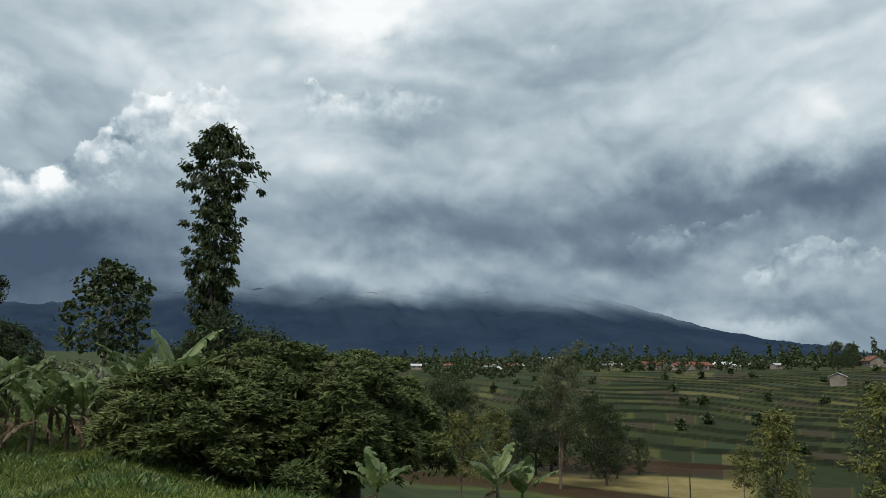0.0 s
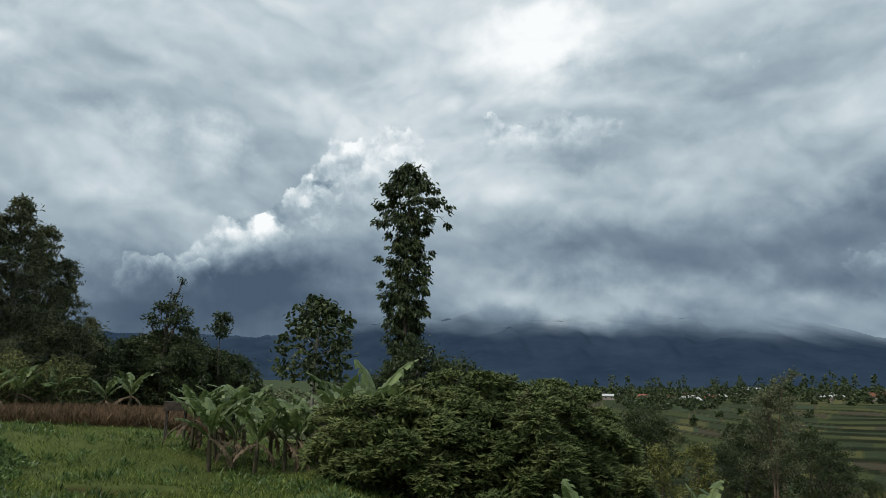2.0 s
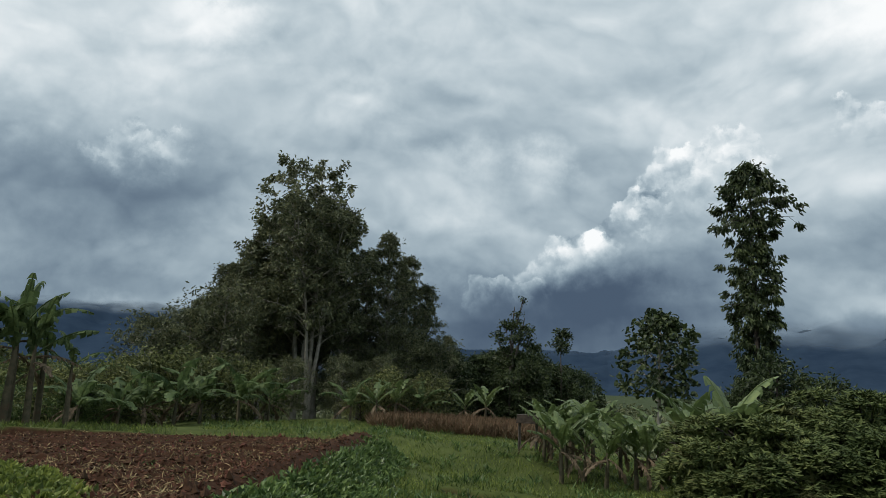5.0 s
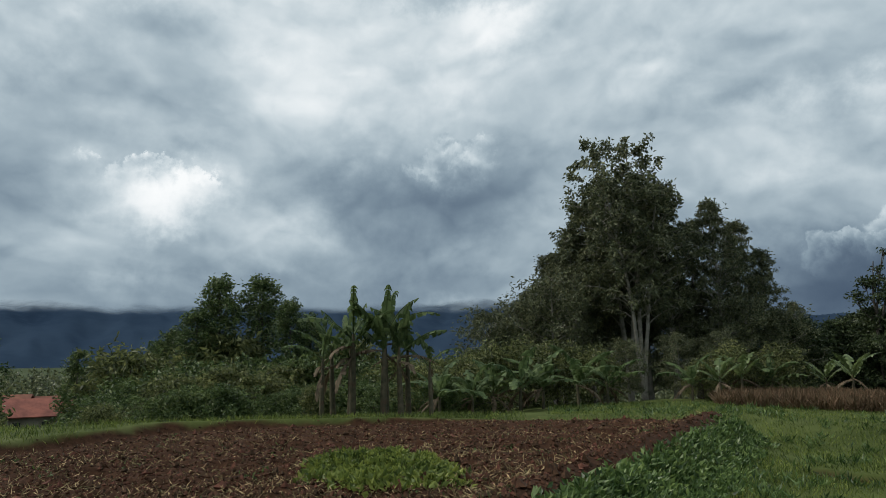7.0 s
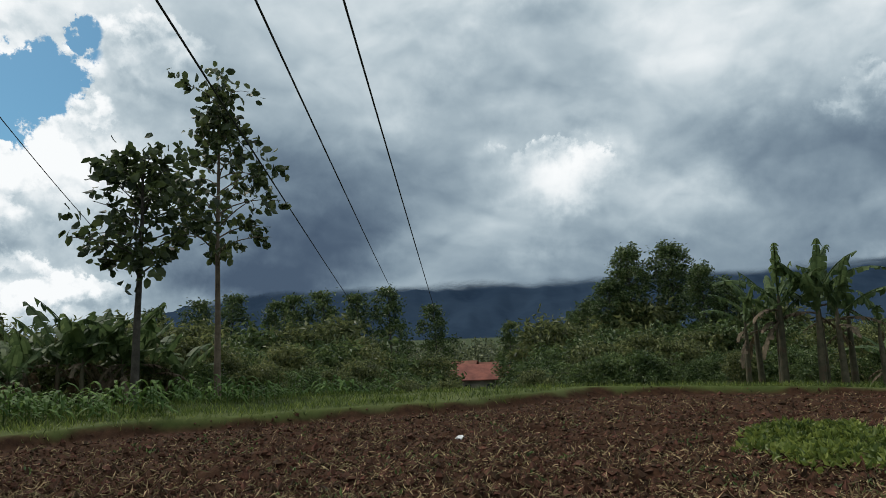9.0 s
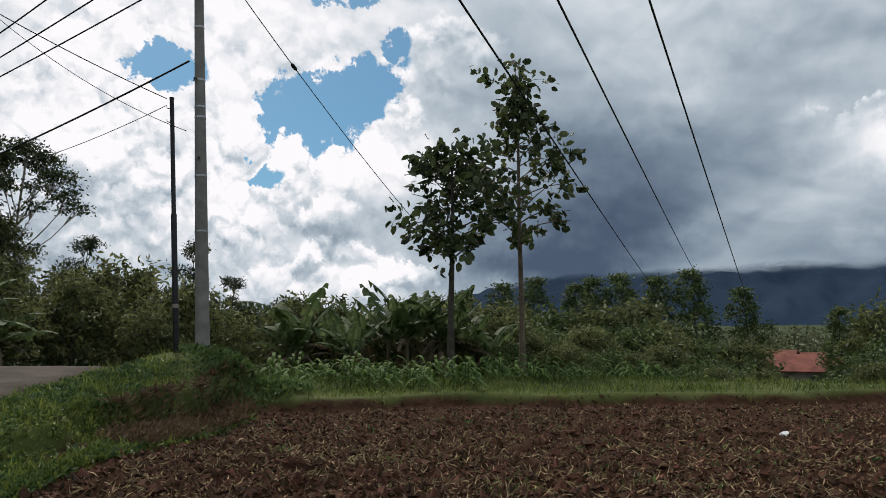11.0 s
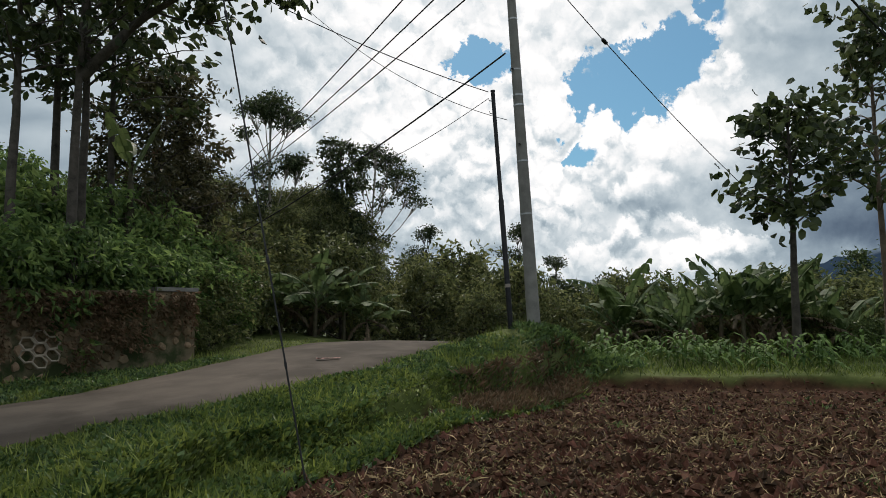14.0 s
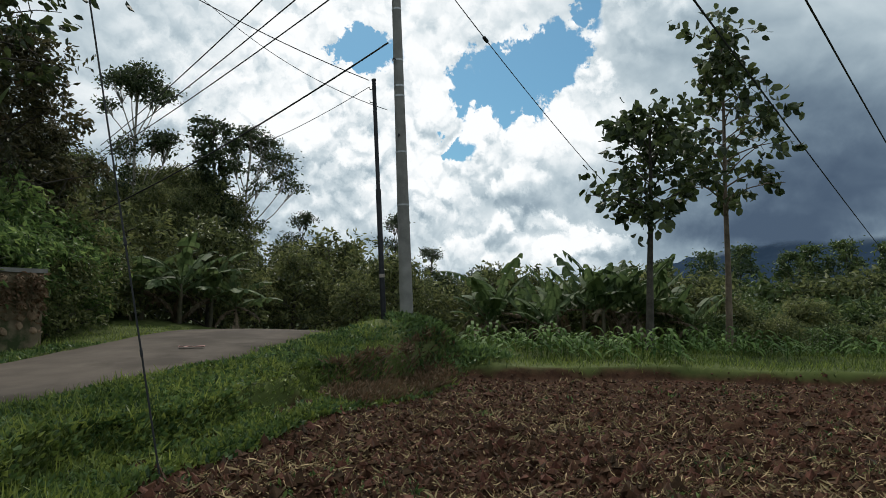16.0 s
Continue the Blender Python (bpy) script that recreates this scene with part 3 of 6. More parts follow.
def height(x, y):
    x, y = np.asarray(x, float), np.asarray(y, float)
    d = np.hypot(x, y)
    az = (np.degrees(np.arctan2(-x, y)) + 40) % 360 - 40
    keys = np.array(sorted(PROFILE))
    table = np.array([np.interp(np.sqrt(d), np.sqrt(REACH), PROFILE[k]) for k in keys])
    i = np.clip(np.searchsorted(keys, az) - 1, 0, len(keys) - 2)
    t = (az - keys[i]) / (keys[i + 1] - keys[i])
    t = t * t * (3 - 2 * t)
    z = np.take_along_axis(table, i[None], 0)[0] * (1 - t) + np.take_along_axis(table, i[None] + 1, 0)[0] * t
    # terraced slopes across the valley
    terr = smooth_step(d, 80, 95) * (1 - smooth_step(d, 380, 460)) * (1 - smooth_step(az, -3, 4)) * (1 - smooth_step(az, 200, 210))
    step = TERRACE
    s = (z + 0.35 * value_noise(x / 25, y / 25, 3)) / step
    f = s - np.floor(s)
    z = z + terr * ((np.floor(s) + smooth_step(f, 0.86, 1.0)) * step - s * step)
    rough = smooth_step(d, 25, 90)
    z = z + value_noise(x / 2.3, y / 2.3, 5) * 0.05 + value_noise(x / 14, y / 14, 6) * 0.5 * rough * (1 - terr)
    # ploughed field with an earth ledge round it
    k = in_field(x, y)
    beyond = smooth_step(d, 13.5, 15) * smooth_step(az, 60, 75) * (1 - smooth_step(az, 136, 139))
    z = z + (0.24 + 0.02 * value_noise(x / 0.9, y / 0.9, 18)) * smooth_step(-k + 0.05 * value_noise(x / 0.3, y / 0.3, 19), 0.0, 0.32) * (1 - smooth_step(-k, 4, 8)) * beyond
    bed = smooth_step(k, 0.0, 0.6)
    z = z * (1 - 0.6 * bed) + bed * (0.075 * value_noise(x / 0.42, y / 0.42, 7) + 0.06 * value_noise(x / 0.16, y / 0.16, 8) + 0.03 * value_noise(x * 13, y * 13, 9))
    z = z + 0.16 * np.exp(-(((x - WEEDS_AT.x) / 1.7) ** 2 + ((y - WEEDS_AT.y) / 1.0) ** 2) ** 2)
    # bund on the field's grass side, weeds falling away from it
    bund = off_line(x, y, [polar(47.4, 22).xy, polar(52, 15).xy, polar(59, 10).xy, polar(75, 5).xy])
    z = z + 0.26 * np.exp(-((bund - 0.2 * np.sign(k)) / 0.4) ** 2)
    fall = smooth_step(-k, 0.2, 1.2) * smooth_step(az, 22, 34) * (1 - smooth_step(az, 55, 75)) * (1 - smooth_step(d, 21, 25))
    z = z - 0.52 * fall
    # small grass step
    z = z + 0.14 * smooth_step(d + 0.25 * value_noise(x / 1.5, y / 1.5, 12), 17.7, 17.95) * (1 - smooth_step(d, 22, 30)) * smooth_step(az, 33, 35) * (1 - smooth_step(az, 41, 43))
    # the bank's little scarp above the field
    upper = smooth_step(-k + 0.12 * value_noise(x / 0.5, y / 0.5, 16), 0.82, 1.0) * smooth_step(az, 138, 141) * (1 - smooth_step(az, 172, 180)) * (1 - smooth_step(d, 15.5, 18))
    z = z + upper * (0.30 + 0.22 * np.exp(-((az - 143.5) / 4.5) ** 2) + 0.05 * value_noise(x / 0.7, y / 0.7, 15)) * (1 - smooth_step(-k, 2.2, 3.6))
    # bank below the poles
    for p, r, h in ((POLE_AT, 1.5, 0.36), (BLACK_AT, 1.4, 0.3), (polar(139.6, 15.9), 0.9, 0.3)):
        z = z + h * np.exp(-((x - p[0]) ** 2 + (y - p[1]) ** 2) / (r * r)) * (1 - bed)
    off, high = road_near(x, y)
    lip = smooth_step(off, 1.85, 2.9)
    return np.where(off < 6, z * lip + (high - 0.06) * (1 - lip), z)


def ground_at(x, y):
    return float(height(np.array([x]), np.array([y]))[0])


def on_ground(az, d, sink=0.0):
    p = polar(az, d)
    p.z = ground_at(p.x, p.y) - sink
    return p


def spin(p, turn=0.0, size=1.0, lean=0.0, lean_to=0.0):
    """A pose on the ground: place, turn, size and lean in degrees."""
    tilt = Matrix.Rotation(radians(lean), 4, Vector((math.cos(radians(lean_to)), math.sin(radians(lean_to)), 0)))
    return Matrix.Translation(p) @ tilt @ Matrix.Rotation(radians(turn), 4, "Z") @ Matrix.Scale(size, 4)


def build_ground():
    az = np.concatenate([np.arange(-40, 195, 0.45), np.arange(195, 320, 4.0)])
    rings = [0.0]
    r = 1.0
    while r < 2400:
        rings.append(r)
        r += 0.09 if 4 < r < 23 else 1.1 if 80 < r < 420 else max(0.09, r * 0.02)
    rings = np.array(rings)
    a, d = np.meshgrid(np.radians(az), rings)
    x, y = -d * np.sin(a), d * np.cos(a)
    z = height(x, y)
    n, m = len(rings), len(az)
    i, j = np.meshgrid(np.arange(n - 1), np.arange(m), indexing="ij")
    k = (j + 1) % m
    s = Shape()
    s.add(np.stack([x, y, z], -1), np.stack([i * m + j, i * m + k, (i + 1) * m + k, (i + 1) * m + j], -1).reshape(-1, 4)[:, ::-1])
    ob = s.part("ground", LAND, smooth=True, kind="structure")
    tagged(ob, "grassy hilltop with a ploughed field above terraced farmland", "ground")
    deg = (np.degrees(a) + 40) % 360 - 40
    k = in_field(x, y)
    # bare earth: the field, its ledge, worn spots on the bank and round the terrace edges
    edge = 0.12 * value_noise(x / 0.5, y / 0.5, 21)
    soil = smooth_step(k + edge * 0.8, -0.30, -0.14)
    bank = np.exp(-(off_line(x, y, SCARP) / 0.2) ** 2)
    soil = np.maximum(soil, smooth_step(bank * (0.8 + 0.5 * np.exp(-((deg - 143.5) / 4.5) ** 2)) + 0.35 * value_noise(x / 0.8, y / 0.8, 22), 0.6, 0.95))
    step = np.exp(-((d - 17.8) / 0.12) ** 2) * smooth_step(deg, 33, 35) * (1 - smooth_step(deg, 41, 43))
    soil = np.maximum(soil, step)
    farm = smooth_step(d, 55, 75) * (1 - smooth_step(deg, 5, 20))
    scrub = np.maximum(smooth_step(d, 24, 32) * smooth_step(deg, 62, 70), smooth_step(d, 42, 55) * smooth_step(deg, 8, 20))
    scrub = np.maximum(scrub, smooth_step(d, 16, 22) * (1 - smooth_step(d, 50, 60)) * (1 - smooth_step(deg, 14, 20)))
    scrub = np.maximum(scrub, smooth_step(d, 320, 420))
    ripe = smooth_step(d, 70, 72) * (1 - smooth_step(d, 84, 86)) * smooth_step(deg, -24, -22) * (1 - smooth_step(deg, -9, -6))
    dirt = smooth_step(d, 86, 88) * (1 - smooth_step(d, 100, 104)) * smooth_step(deg, -24, -20) * (1 - smooth_step(deg, -10, -7))
    dirt = np.maximum(dirt, smooth_step(d, 58, 60) * (1 - smooth_step(d, 70, 71)) * (1 - smooth_step(deg, 2, 6)))
    soil = np.maximum(soil, dirt * 0.8)
    level = np.floor((z + 0.3) / TERRACE)
    along = np.floor(deg / 2.3 + 0.37 * level)
    plot = np.abs(np.sin(level * 12.9898 + along * 78.233) * 43758.5453) % 1.0
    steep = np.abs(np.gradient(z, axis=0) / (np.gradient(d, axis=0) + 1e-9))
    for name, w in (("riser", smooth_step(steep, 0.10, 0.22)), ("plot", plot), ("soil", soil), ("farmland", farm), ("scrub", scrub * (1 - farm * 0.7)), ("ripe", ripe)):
        att = ob.data.attributes.new(name, "FLOAT", "POINT")
        att.data.foreach_set("value", np.ascontiguousarray(np.clip(w, 0, 1).ravel(), dtype=np.float32))
    return ob


build_ground()


def build_road():
    pts = []
    for (p, a), (q, b) in zip(zip(ROAD_LINE, ROAD), zip(ROAD_LINE[1:], ROAD[1:])):
        for t in np.arange(0, 1, 0.125):
            pts.append((p[0] + t * (q[0] - p[0]), p[1] + t * (q[1] - p[1]), a[2] + t * (b[2] - a[2])))
    pts = np.array(pts)
    for _ in range(6):
        pts[1:-1] = (pts[:-2] + 2 * pts[1:-1] + pts[2:]) / 4
    way = np.gradient(pts[:, :2], axis=0)
    way /= np.linalg.norm(way, axis=1)[:, None]
    left = np.stack([-way[:, 1], way[:, 0]], -1)
    rng = np.random.RandomState(4)
    across = np.array([-1.0, -0.97, -0.5, 0, 0.5, 0.97, 1.0])
    crown = np.array([-0.14, 0.0, 0.03, 0.045, 0.03, 0.0, -0.14])
    half = 1.9 + 0.06 * rng.uniform(-1, 1, (len(pts), 1)) * (np.abs(across) > 0.9)
    v = np.concatenate([pts[:, None, :2] + left[:, None] * (across[None] * half)[..., None], (pts[:, 2:3] + crown[None])[..., None]], -1)
    n, m = len(pts), len(across)
    i, j = np.meshgrid(np.arange(n - 1), np.arange(m - 1), indexing="ij")
    s = Shape()
    s.add(v, np.stack([i * m + j, i * m + j + 1, (i + 1) * m + j + 1, (i + 1) * m + j], -1).reshape(-1, 4)[:, ::-1])
    return tagged(s.part("road", ASPHALT, smooth=True, kind="structure"), "narrow worn village road with grass verges", "road")


build_road()


def build_mountains():
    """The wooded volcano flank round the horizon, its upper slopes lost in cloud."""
    # distance haze is painted into the forest's blue base colour
    mat = surface("hazed_far_forest", (0.017, 0.031, 0.055), (0.030, 0.049, 0.078), 0.004, 1.0, 0, fine=0.03, spec=0.0)
    nt = mat.node_tree
    p, out = nt.nodes["Principled BSDF"], nt.nodes["Material Output"]
    at = nt.nodes.new("ShaderNodeNewGeometry").outputs["Position"]
    sep = nt.nodes.new("ShaderNodeSeparateXYZ")
    n = nt.nodes.new("ShaderNodeTexNoise")
    n.inputs["Scale"].default_value, n.inputs["Detail"].default_value = 0.0035, 5
    nt.links.new(at, sep.inputs[0]), nt.links.new(at, n.inputs["Vector"])
    def veiled(amount, lo, hi):
        add = nt.nodes.new("ShaderNodeMath")
        add.operation = "MULTIPLY_ADD"
        nt.links.new(n.outputs["Fac"], add.inputs[0])
        add.inputs[1].default_value = amount
        nt.links.new(sep.outputs[2], add.inputs[2])
        veil = nt.nodes.new("ShaderNodeMapRange")
        veil.interpolation_type = "SMOOTHSTEP"
        veil.inputs[1].default_value, veil.inputs[2].default_value = lo, hi
        nt.links.new(add.outputs[0], veil.inputs[0])
        return veil.outputs[0]

    # slopes fade clear: rain haze over the valley, firm cloud base over field's side
    mixer, clear = nt.nodes.new("ShaderNodeMixShader"), nt.nodes.new("ShaderNodeBsdfTransparent")
    firm = nt.nodes.new("ShaderNodeAttribute")
    firm.attribute_name = "firm_base"
    cover = nt.nodes.new("ShaderNodeMix")
    nt.links.new(firm.outputs["Fac"], cover.inputs[0])
    nt.links.new(veiled(130.0, 215, 385), cover.inputs[2]), nt.links.new(veiled(110.0, 275, 335), cover.inputs[3])
    nt.links.new(cover.outputs[0], mixer.inputs[0])
    nt.links.new(p.outputs[0], mixer.inputs[1]), nt.links.new(clear.outputs[0], mixer.inputs[2])
    nt.links.new(mixer.outputs[0], out.inputs[0])
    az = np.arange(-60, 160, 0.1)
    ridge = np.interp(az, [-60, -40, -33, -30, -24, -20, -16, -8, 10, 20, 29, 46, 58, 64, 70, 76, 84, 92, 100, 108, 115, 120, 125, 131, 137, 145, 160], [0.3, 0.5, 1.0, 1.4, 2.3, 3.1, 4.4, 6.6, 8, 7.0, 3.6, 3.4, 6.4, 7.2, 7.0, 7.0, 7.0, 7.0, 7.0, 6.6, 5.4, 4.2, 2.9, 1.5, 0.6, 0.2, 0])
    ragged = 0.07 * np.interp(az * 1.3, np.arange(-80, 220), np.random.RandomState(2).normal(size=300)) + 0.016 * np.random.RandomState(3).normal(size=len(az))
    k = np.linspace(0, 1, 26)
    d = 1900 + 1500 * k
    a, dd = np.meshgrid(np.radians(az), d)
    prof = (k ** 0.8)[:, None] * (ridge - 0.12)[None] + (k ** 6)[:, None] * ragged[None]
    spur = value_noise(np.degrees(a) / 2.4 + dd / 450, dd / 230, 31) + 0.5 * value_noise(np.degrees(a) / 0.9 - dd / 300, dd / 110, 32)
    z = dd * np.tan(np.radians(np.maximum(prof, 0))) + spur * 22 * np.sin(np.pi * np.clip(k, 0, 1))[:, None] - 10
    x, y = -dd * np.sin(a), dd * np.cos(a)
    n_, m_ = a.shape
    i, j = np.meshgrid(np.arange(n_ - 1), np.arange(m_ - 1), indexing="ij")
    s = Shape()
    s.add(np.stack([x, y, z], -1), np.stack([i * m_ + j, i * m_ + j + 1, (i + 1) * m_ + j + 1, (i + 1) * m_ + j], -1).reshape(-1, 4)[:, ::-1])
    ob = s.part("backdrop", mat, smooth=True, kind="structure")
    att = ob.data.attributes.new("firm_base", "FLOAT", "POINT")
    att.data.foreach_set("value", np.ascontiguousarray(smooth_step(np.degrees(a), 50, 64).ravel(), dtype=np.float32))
    return tagged(ob, "forested mountain flank with distance haze in its blue, veiled in low cloud", "mountain")


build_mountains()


# ---- trees ----
def tree(name, label, category, H, crown, env, limbs, leaves, leaf, leaf_mat, bark, seed, trunk_r=0.2, up=0.5, droop=0.4, clump=0.5, subs=4, wobble=0.25, group="", forks=1, lean=(0, 0), bare=0.0):
    """A tree at the origin: tapered trunk and limbs in one mesh, crown of single leaves in another.
    crown: where the crown starts (share of the height); env: crown radius at shares of the crown's height; leaf: length and width."""
    rng = np.random.RandomState(seed)
    top = thing(name, label, category, group)
    wood, crown_shape = Shape(), Shape()
    hs, rs = zip(*env)
    tips, outs = [], []
    for f in range(forks):
        k = np.linspace(0, 1, 9)
        off = np.cumsum(rng.normal(0, wobble * H / 40, (9, 2)), 0) * k[:, None]
        spread = np.array([math.cos(f * 2.4 + seed), math.sin(f * 2.4 + seed)]) * (0.0 if forks == 1 else 0.09 * H)
        pts = np.concatenate([off + spread * (k[:, None] ** 1.3) + np.array(lean) * (k[:, None] ** 1.2), (k * H * (1 if f == 0 else rng.uniform(0.78, 0.95)))[:, None]], 1)
        pts[0, 2] = -0.4
        r = trunk_r * (1 - 0.88 * k) * (1 if forks == 1 else 0.75) + 0.012
        r[0] *= 1.3
        tube(wood, pts, r, 8)
        count = max(3, limbs // forks)
        for i in range(count):
            s = (i + rng.uniform(0.1, 0.9)) / count
            h = crown + (1 - crown) * s
            base = np.array([np.interp(h, k, pts[:, c]) for c in range(3)])
            R = np.interp(s, hs, rs) * rng.uniform(0.72, 1.08)
            a = i * 2.399 + rng.uniform(-0.5, 0.5)
            out = np.array([math.cos(a), math.sin(a), 0])
            q = np.linspace(0, 1, 5)
            bend = rng.normal(0, 0.10 * R, 3)
            limb = base + out * (q * R)[:, None] + np.array([0, 0, 1.0]) * (up * R * (q - 0.35 * q * q * (1 + droop)))[:, None] + bend * (q ** 2)[:, None]
            r0 = max(0.012, np.interp(h, k, r) * 0.34)
            tube(wood, limb, r0 * (1 - 0.8 * q) + 0.006, 5)
            for j in range(subs):
                t = rng.uniform(0.3, 1.0) if j else 1.0
                p = np.array([np.interp(t, q, limb[:, c]) for c in range(3)])
                e = p + rng.normal(0, 0.30, 3) * max(R * 0.5, clump) + np.array([0, 0, 0.12 * R]) * up
                if j:
                    tube(wood, np.stack([p, (p + e) / 2 + rng.normal(0, 0.04, 3), e]), np.array([0.4, 0.3, 0.15]) * r0 + 0.004, 4)
                tips.append(e), outs.append(out)
        tips.append(pts[-1]), outs.append(np.zeros(3))
    tips, outs = np.array(tips), np.array(outs)
    if bare:
        keep = rng.uniform(size=len(tips)) > bare
        tips, outs = tips[keep], outs[keep]
    pick = rng.randint(len(tips), size=leaves)
    c = rng.normal(size=(leaves, 3)) * clump * rng.uniform(0.6, 1.2, len(tips))[pick][:, None] * np.array([0.55, 0.55, 0.42])
    way = outs[pick] * 0.6 + rng.normal(0, 0.7, (leaves, 3)) + np.array([0, 0, -droop])
    size = rng.uniform(0.65, 1.2, leaves)
    blades(crown_shape, tips[pick] + c, way, leaf[0] * size, leaf[1] * size, rng=rng, oval=leaf[1] > 0.15)
    wood.part("trunk", bark, top, smooth=True)
    crown_shape.part("crown", leaf_mat, top)
    return top


def tufted(name, label, category, stems, tufts, leaf, leaf_mat, bark, seed, trunk_r=0.1, droop=0.3, group=""):
    """A tree with separate leafy tufts. stems: point lists; tufts: stem, height where its limb leaves, centre x, y, z, half-width, half-height, leaves."""
    rng = np.random.RandomState(seed)
    top = thing(name, label, category, group)
    wood, crown = Shape(), Shape()
    for pts in stems:
        pts = np.array(pts, float)
        q = np.linspace(0, 1, len(pts))
        t = np.linspace(0, 1, 12)
        line = np.stack([np.interp(t, q, pts[:, c]) for c in range(3)], -1)
        line[1:-1] = (line[:-2] + 2 * line[1:-1] + line[2:]) / 4
        tube(wood, line, trunk_r * (1 - 0.82 * t) + 0.012, 8)
    for own, h, x, y, z, w, tall_half, count in tufts:
        pts = np.array(stems[own], float)
        base = np.array([np.interp(h, pts[:, 2], pts[:, c]) for c in range(3)])
        fork = np.array([x, y, z - tall_half * 0.7])
        q = np.linspace(0, 1, 6)[:, None]
        limb = base * (1 - q) + fork * q + np.array([0, 0, -1.0]) * (q * (1 - q)) * 0.25 * np.linalg.norm(fork - base) + rng.normal(0, 0.03, (6, 3)) * q
        tube(wood, limb, (0.032 + 0.012 * w) * (1 - 0.6 * q[:, 0]), 5)
        n = max(7, int(w * 16))
        way = rng.normal(0, 1, (n, 3))
        way /= np.linalg.norm(way, axis=1)[:, None]
        way[:, 2] = np.abs(way[:, 2]) * 1.2 - 0.35
        heart = np.array([x, y, z]) + way * np.array([w, w, tall_half]) * 1.2 * rng.uniform(0.55, 1.0, (n, 1))
        for e in heart:
            tube(wood, np.stack([limb[-2], (limb[-1] + e) / 2 + rng.normal(0, 0.05, 3), e]), [0.02, 0.014, 0.006], 4)
        pick = rng.randint(n, size=count)
        at = heart[pick] + rng.normal(0, 1, (count, 3)) * np.array([0.32, 0.32, 0.17]) * (0.45 + 0.55 * w)
        size = rng.uniform(0.6, 1.25, count)
        blades(crown, at, way[pick] * 0.6 + rng.normal(0, 0.7, (count, 3)) + np.array([0, 0, -droop]), leaf[0] * size, leaf[1] * size, rng=rng, oval=leaf[1] > 0.15)
    wood.part("trunk", bark, top, smooth=True)
    crown.part("crown", leaf_mat, top)
    return top


def place(proto, spots, used=[]):
    """The first spot takes the tree itself, the others copies: (compass, distance, turn, size[, sink])."""
    made = []
    for i, (az, d, turn, size, *sink) in enumerate(spots):
        m = spin(on_ground(az, d, sink[0] if sink else 0.05), turn, size)
        if i == 0:
            proto.matrix_basis = m
            made.append(proto)
        else:
            ob = copy_thing(proto, m)
            ob.matrix_basis = m
            made.append(ob)
    return made


def top_at(az, d, el, H):
    """Size that brings a tree of height H up to the elevation el seen from the viewpoint."""
    p = on_ground(az, d)
    return (EYE + d * math.tan(radians(el)) - p.z) / H


# slim tall tree behind the mango
tall = tree("tall_tree", "slim tall tree with drooping dark leaf sprays", "tree", 18, 0.14, [(0, 1.2), (0.1, 1.3), (0.3, 1.1), (0.5, 1.35), (0.64, 1.4), (0.70, 0.6), (0.76, 1.9), (0.86, 2.1), (0.95, 1.2), (1, 0.4)],
            96, 16000, (0.34, 0.125), LEAF_DARK, BARK_DARK, 11, 0.2, 0.3, 1.3, 0.29, 4, 0.08, lean=(0.3, 0))
place(tall, [(18.2, 42, 160, top_at(17.8, 42, 17.35, 18))])
shrub_foot = tree("shrubby_tree", "dark leafy tree at the foot of the tall tree", "tree", 6, 0.15, [(0, 1.6), (0.4, 2.2), (0.8, 1.5), (1, 0.5)], 26, 5000, (0.26, 0.10), LEAF_DARK, BARK_DARK, 12, 0.12, 0.4, 0.4, 0.5)
place(shrub_foot, [(17.2, 38, 0, top_at(17, 38, 2.4, 6)), (14.0, 37, 80, top_at(14, 37, 1.3, 6)), (19.5, 37, 200, top_at(19, 37, 0.6, 6))])
round_tree = tree("round_tree", "round-crowned tree with broad dark leaves on a bare stem", "tree", 7.5, 0.38, [(0, 1.5), (0.25, 2.1), (0.55, 1.8), (0.8, 1.1), (1, 0.3)], 34, 1750, (0.34, 0.2), LEAF_DARK, BARK_PALE, 13, 0.11, 0.6, 0.5, 0.34)
place(round_tree, [(25.4, 33, 20, top_at(25.4, 33, 6.2, 7.5))])


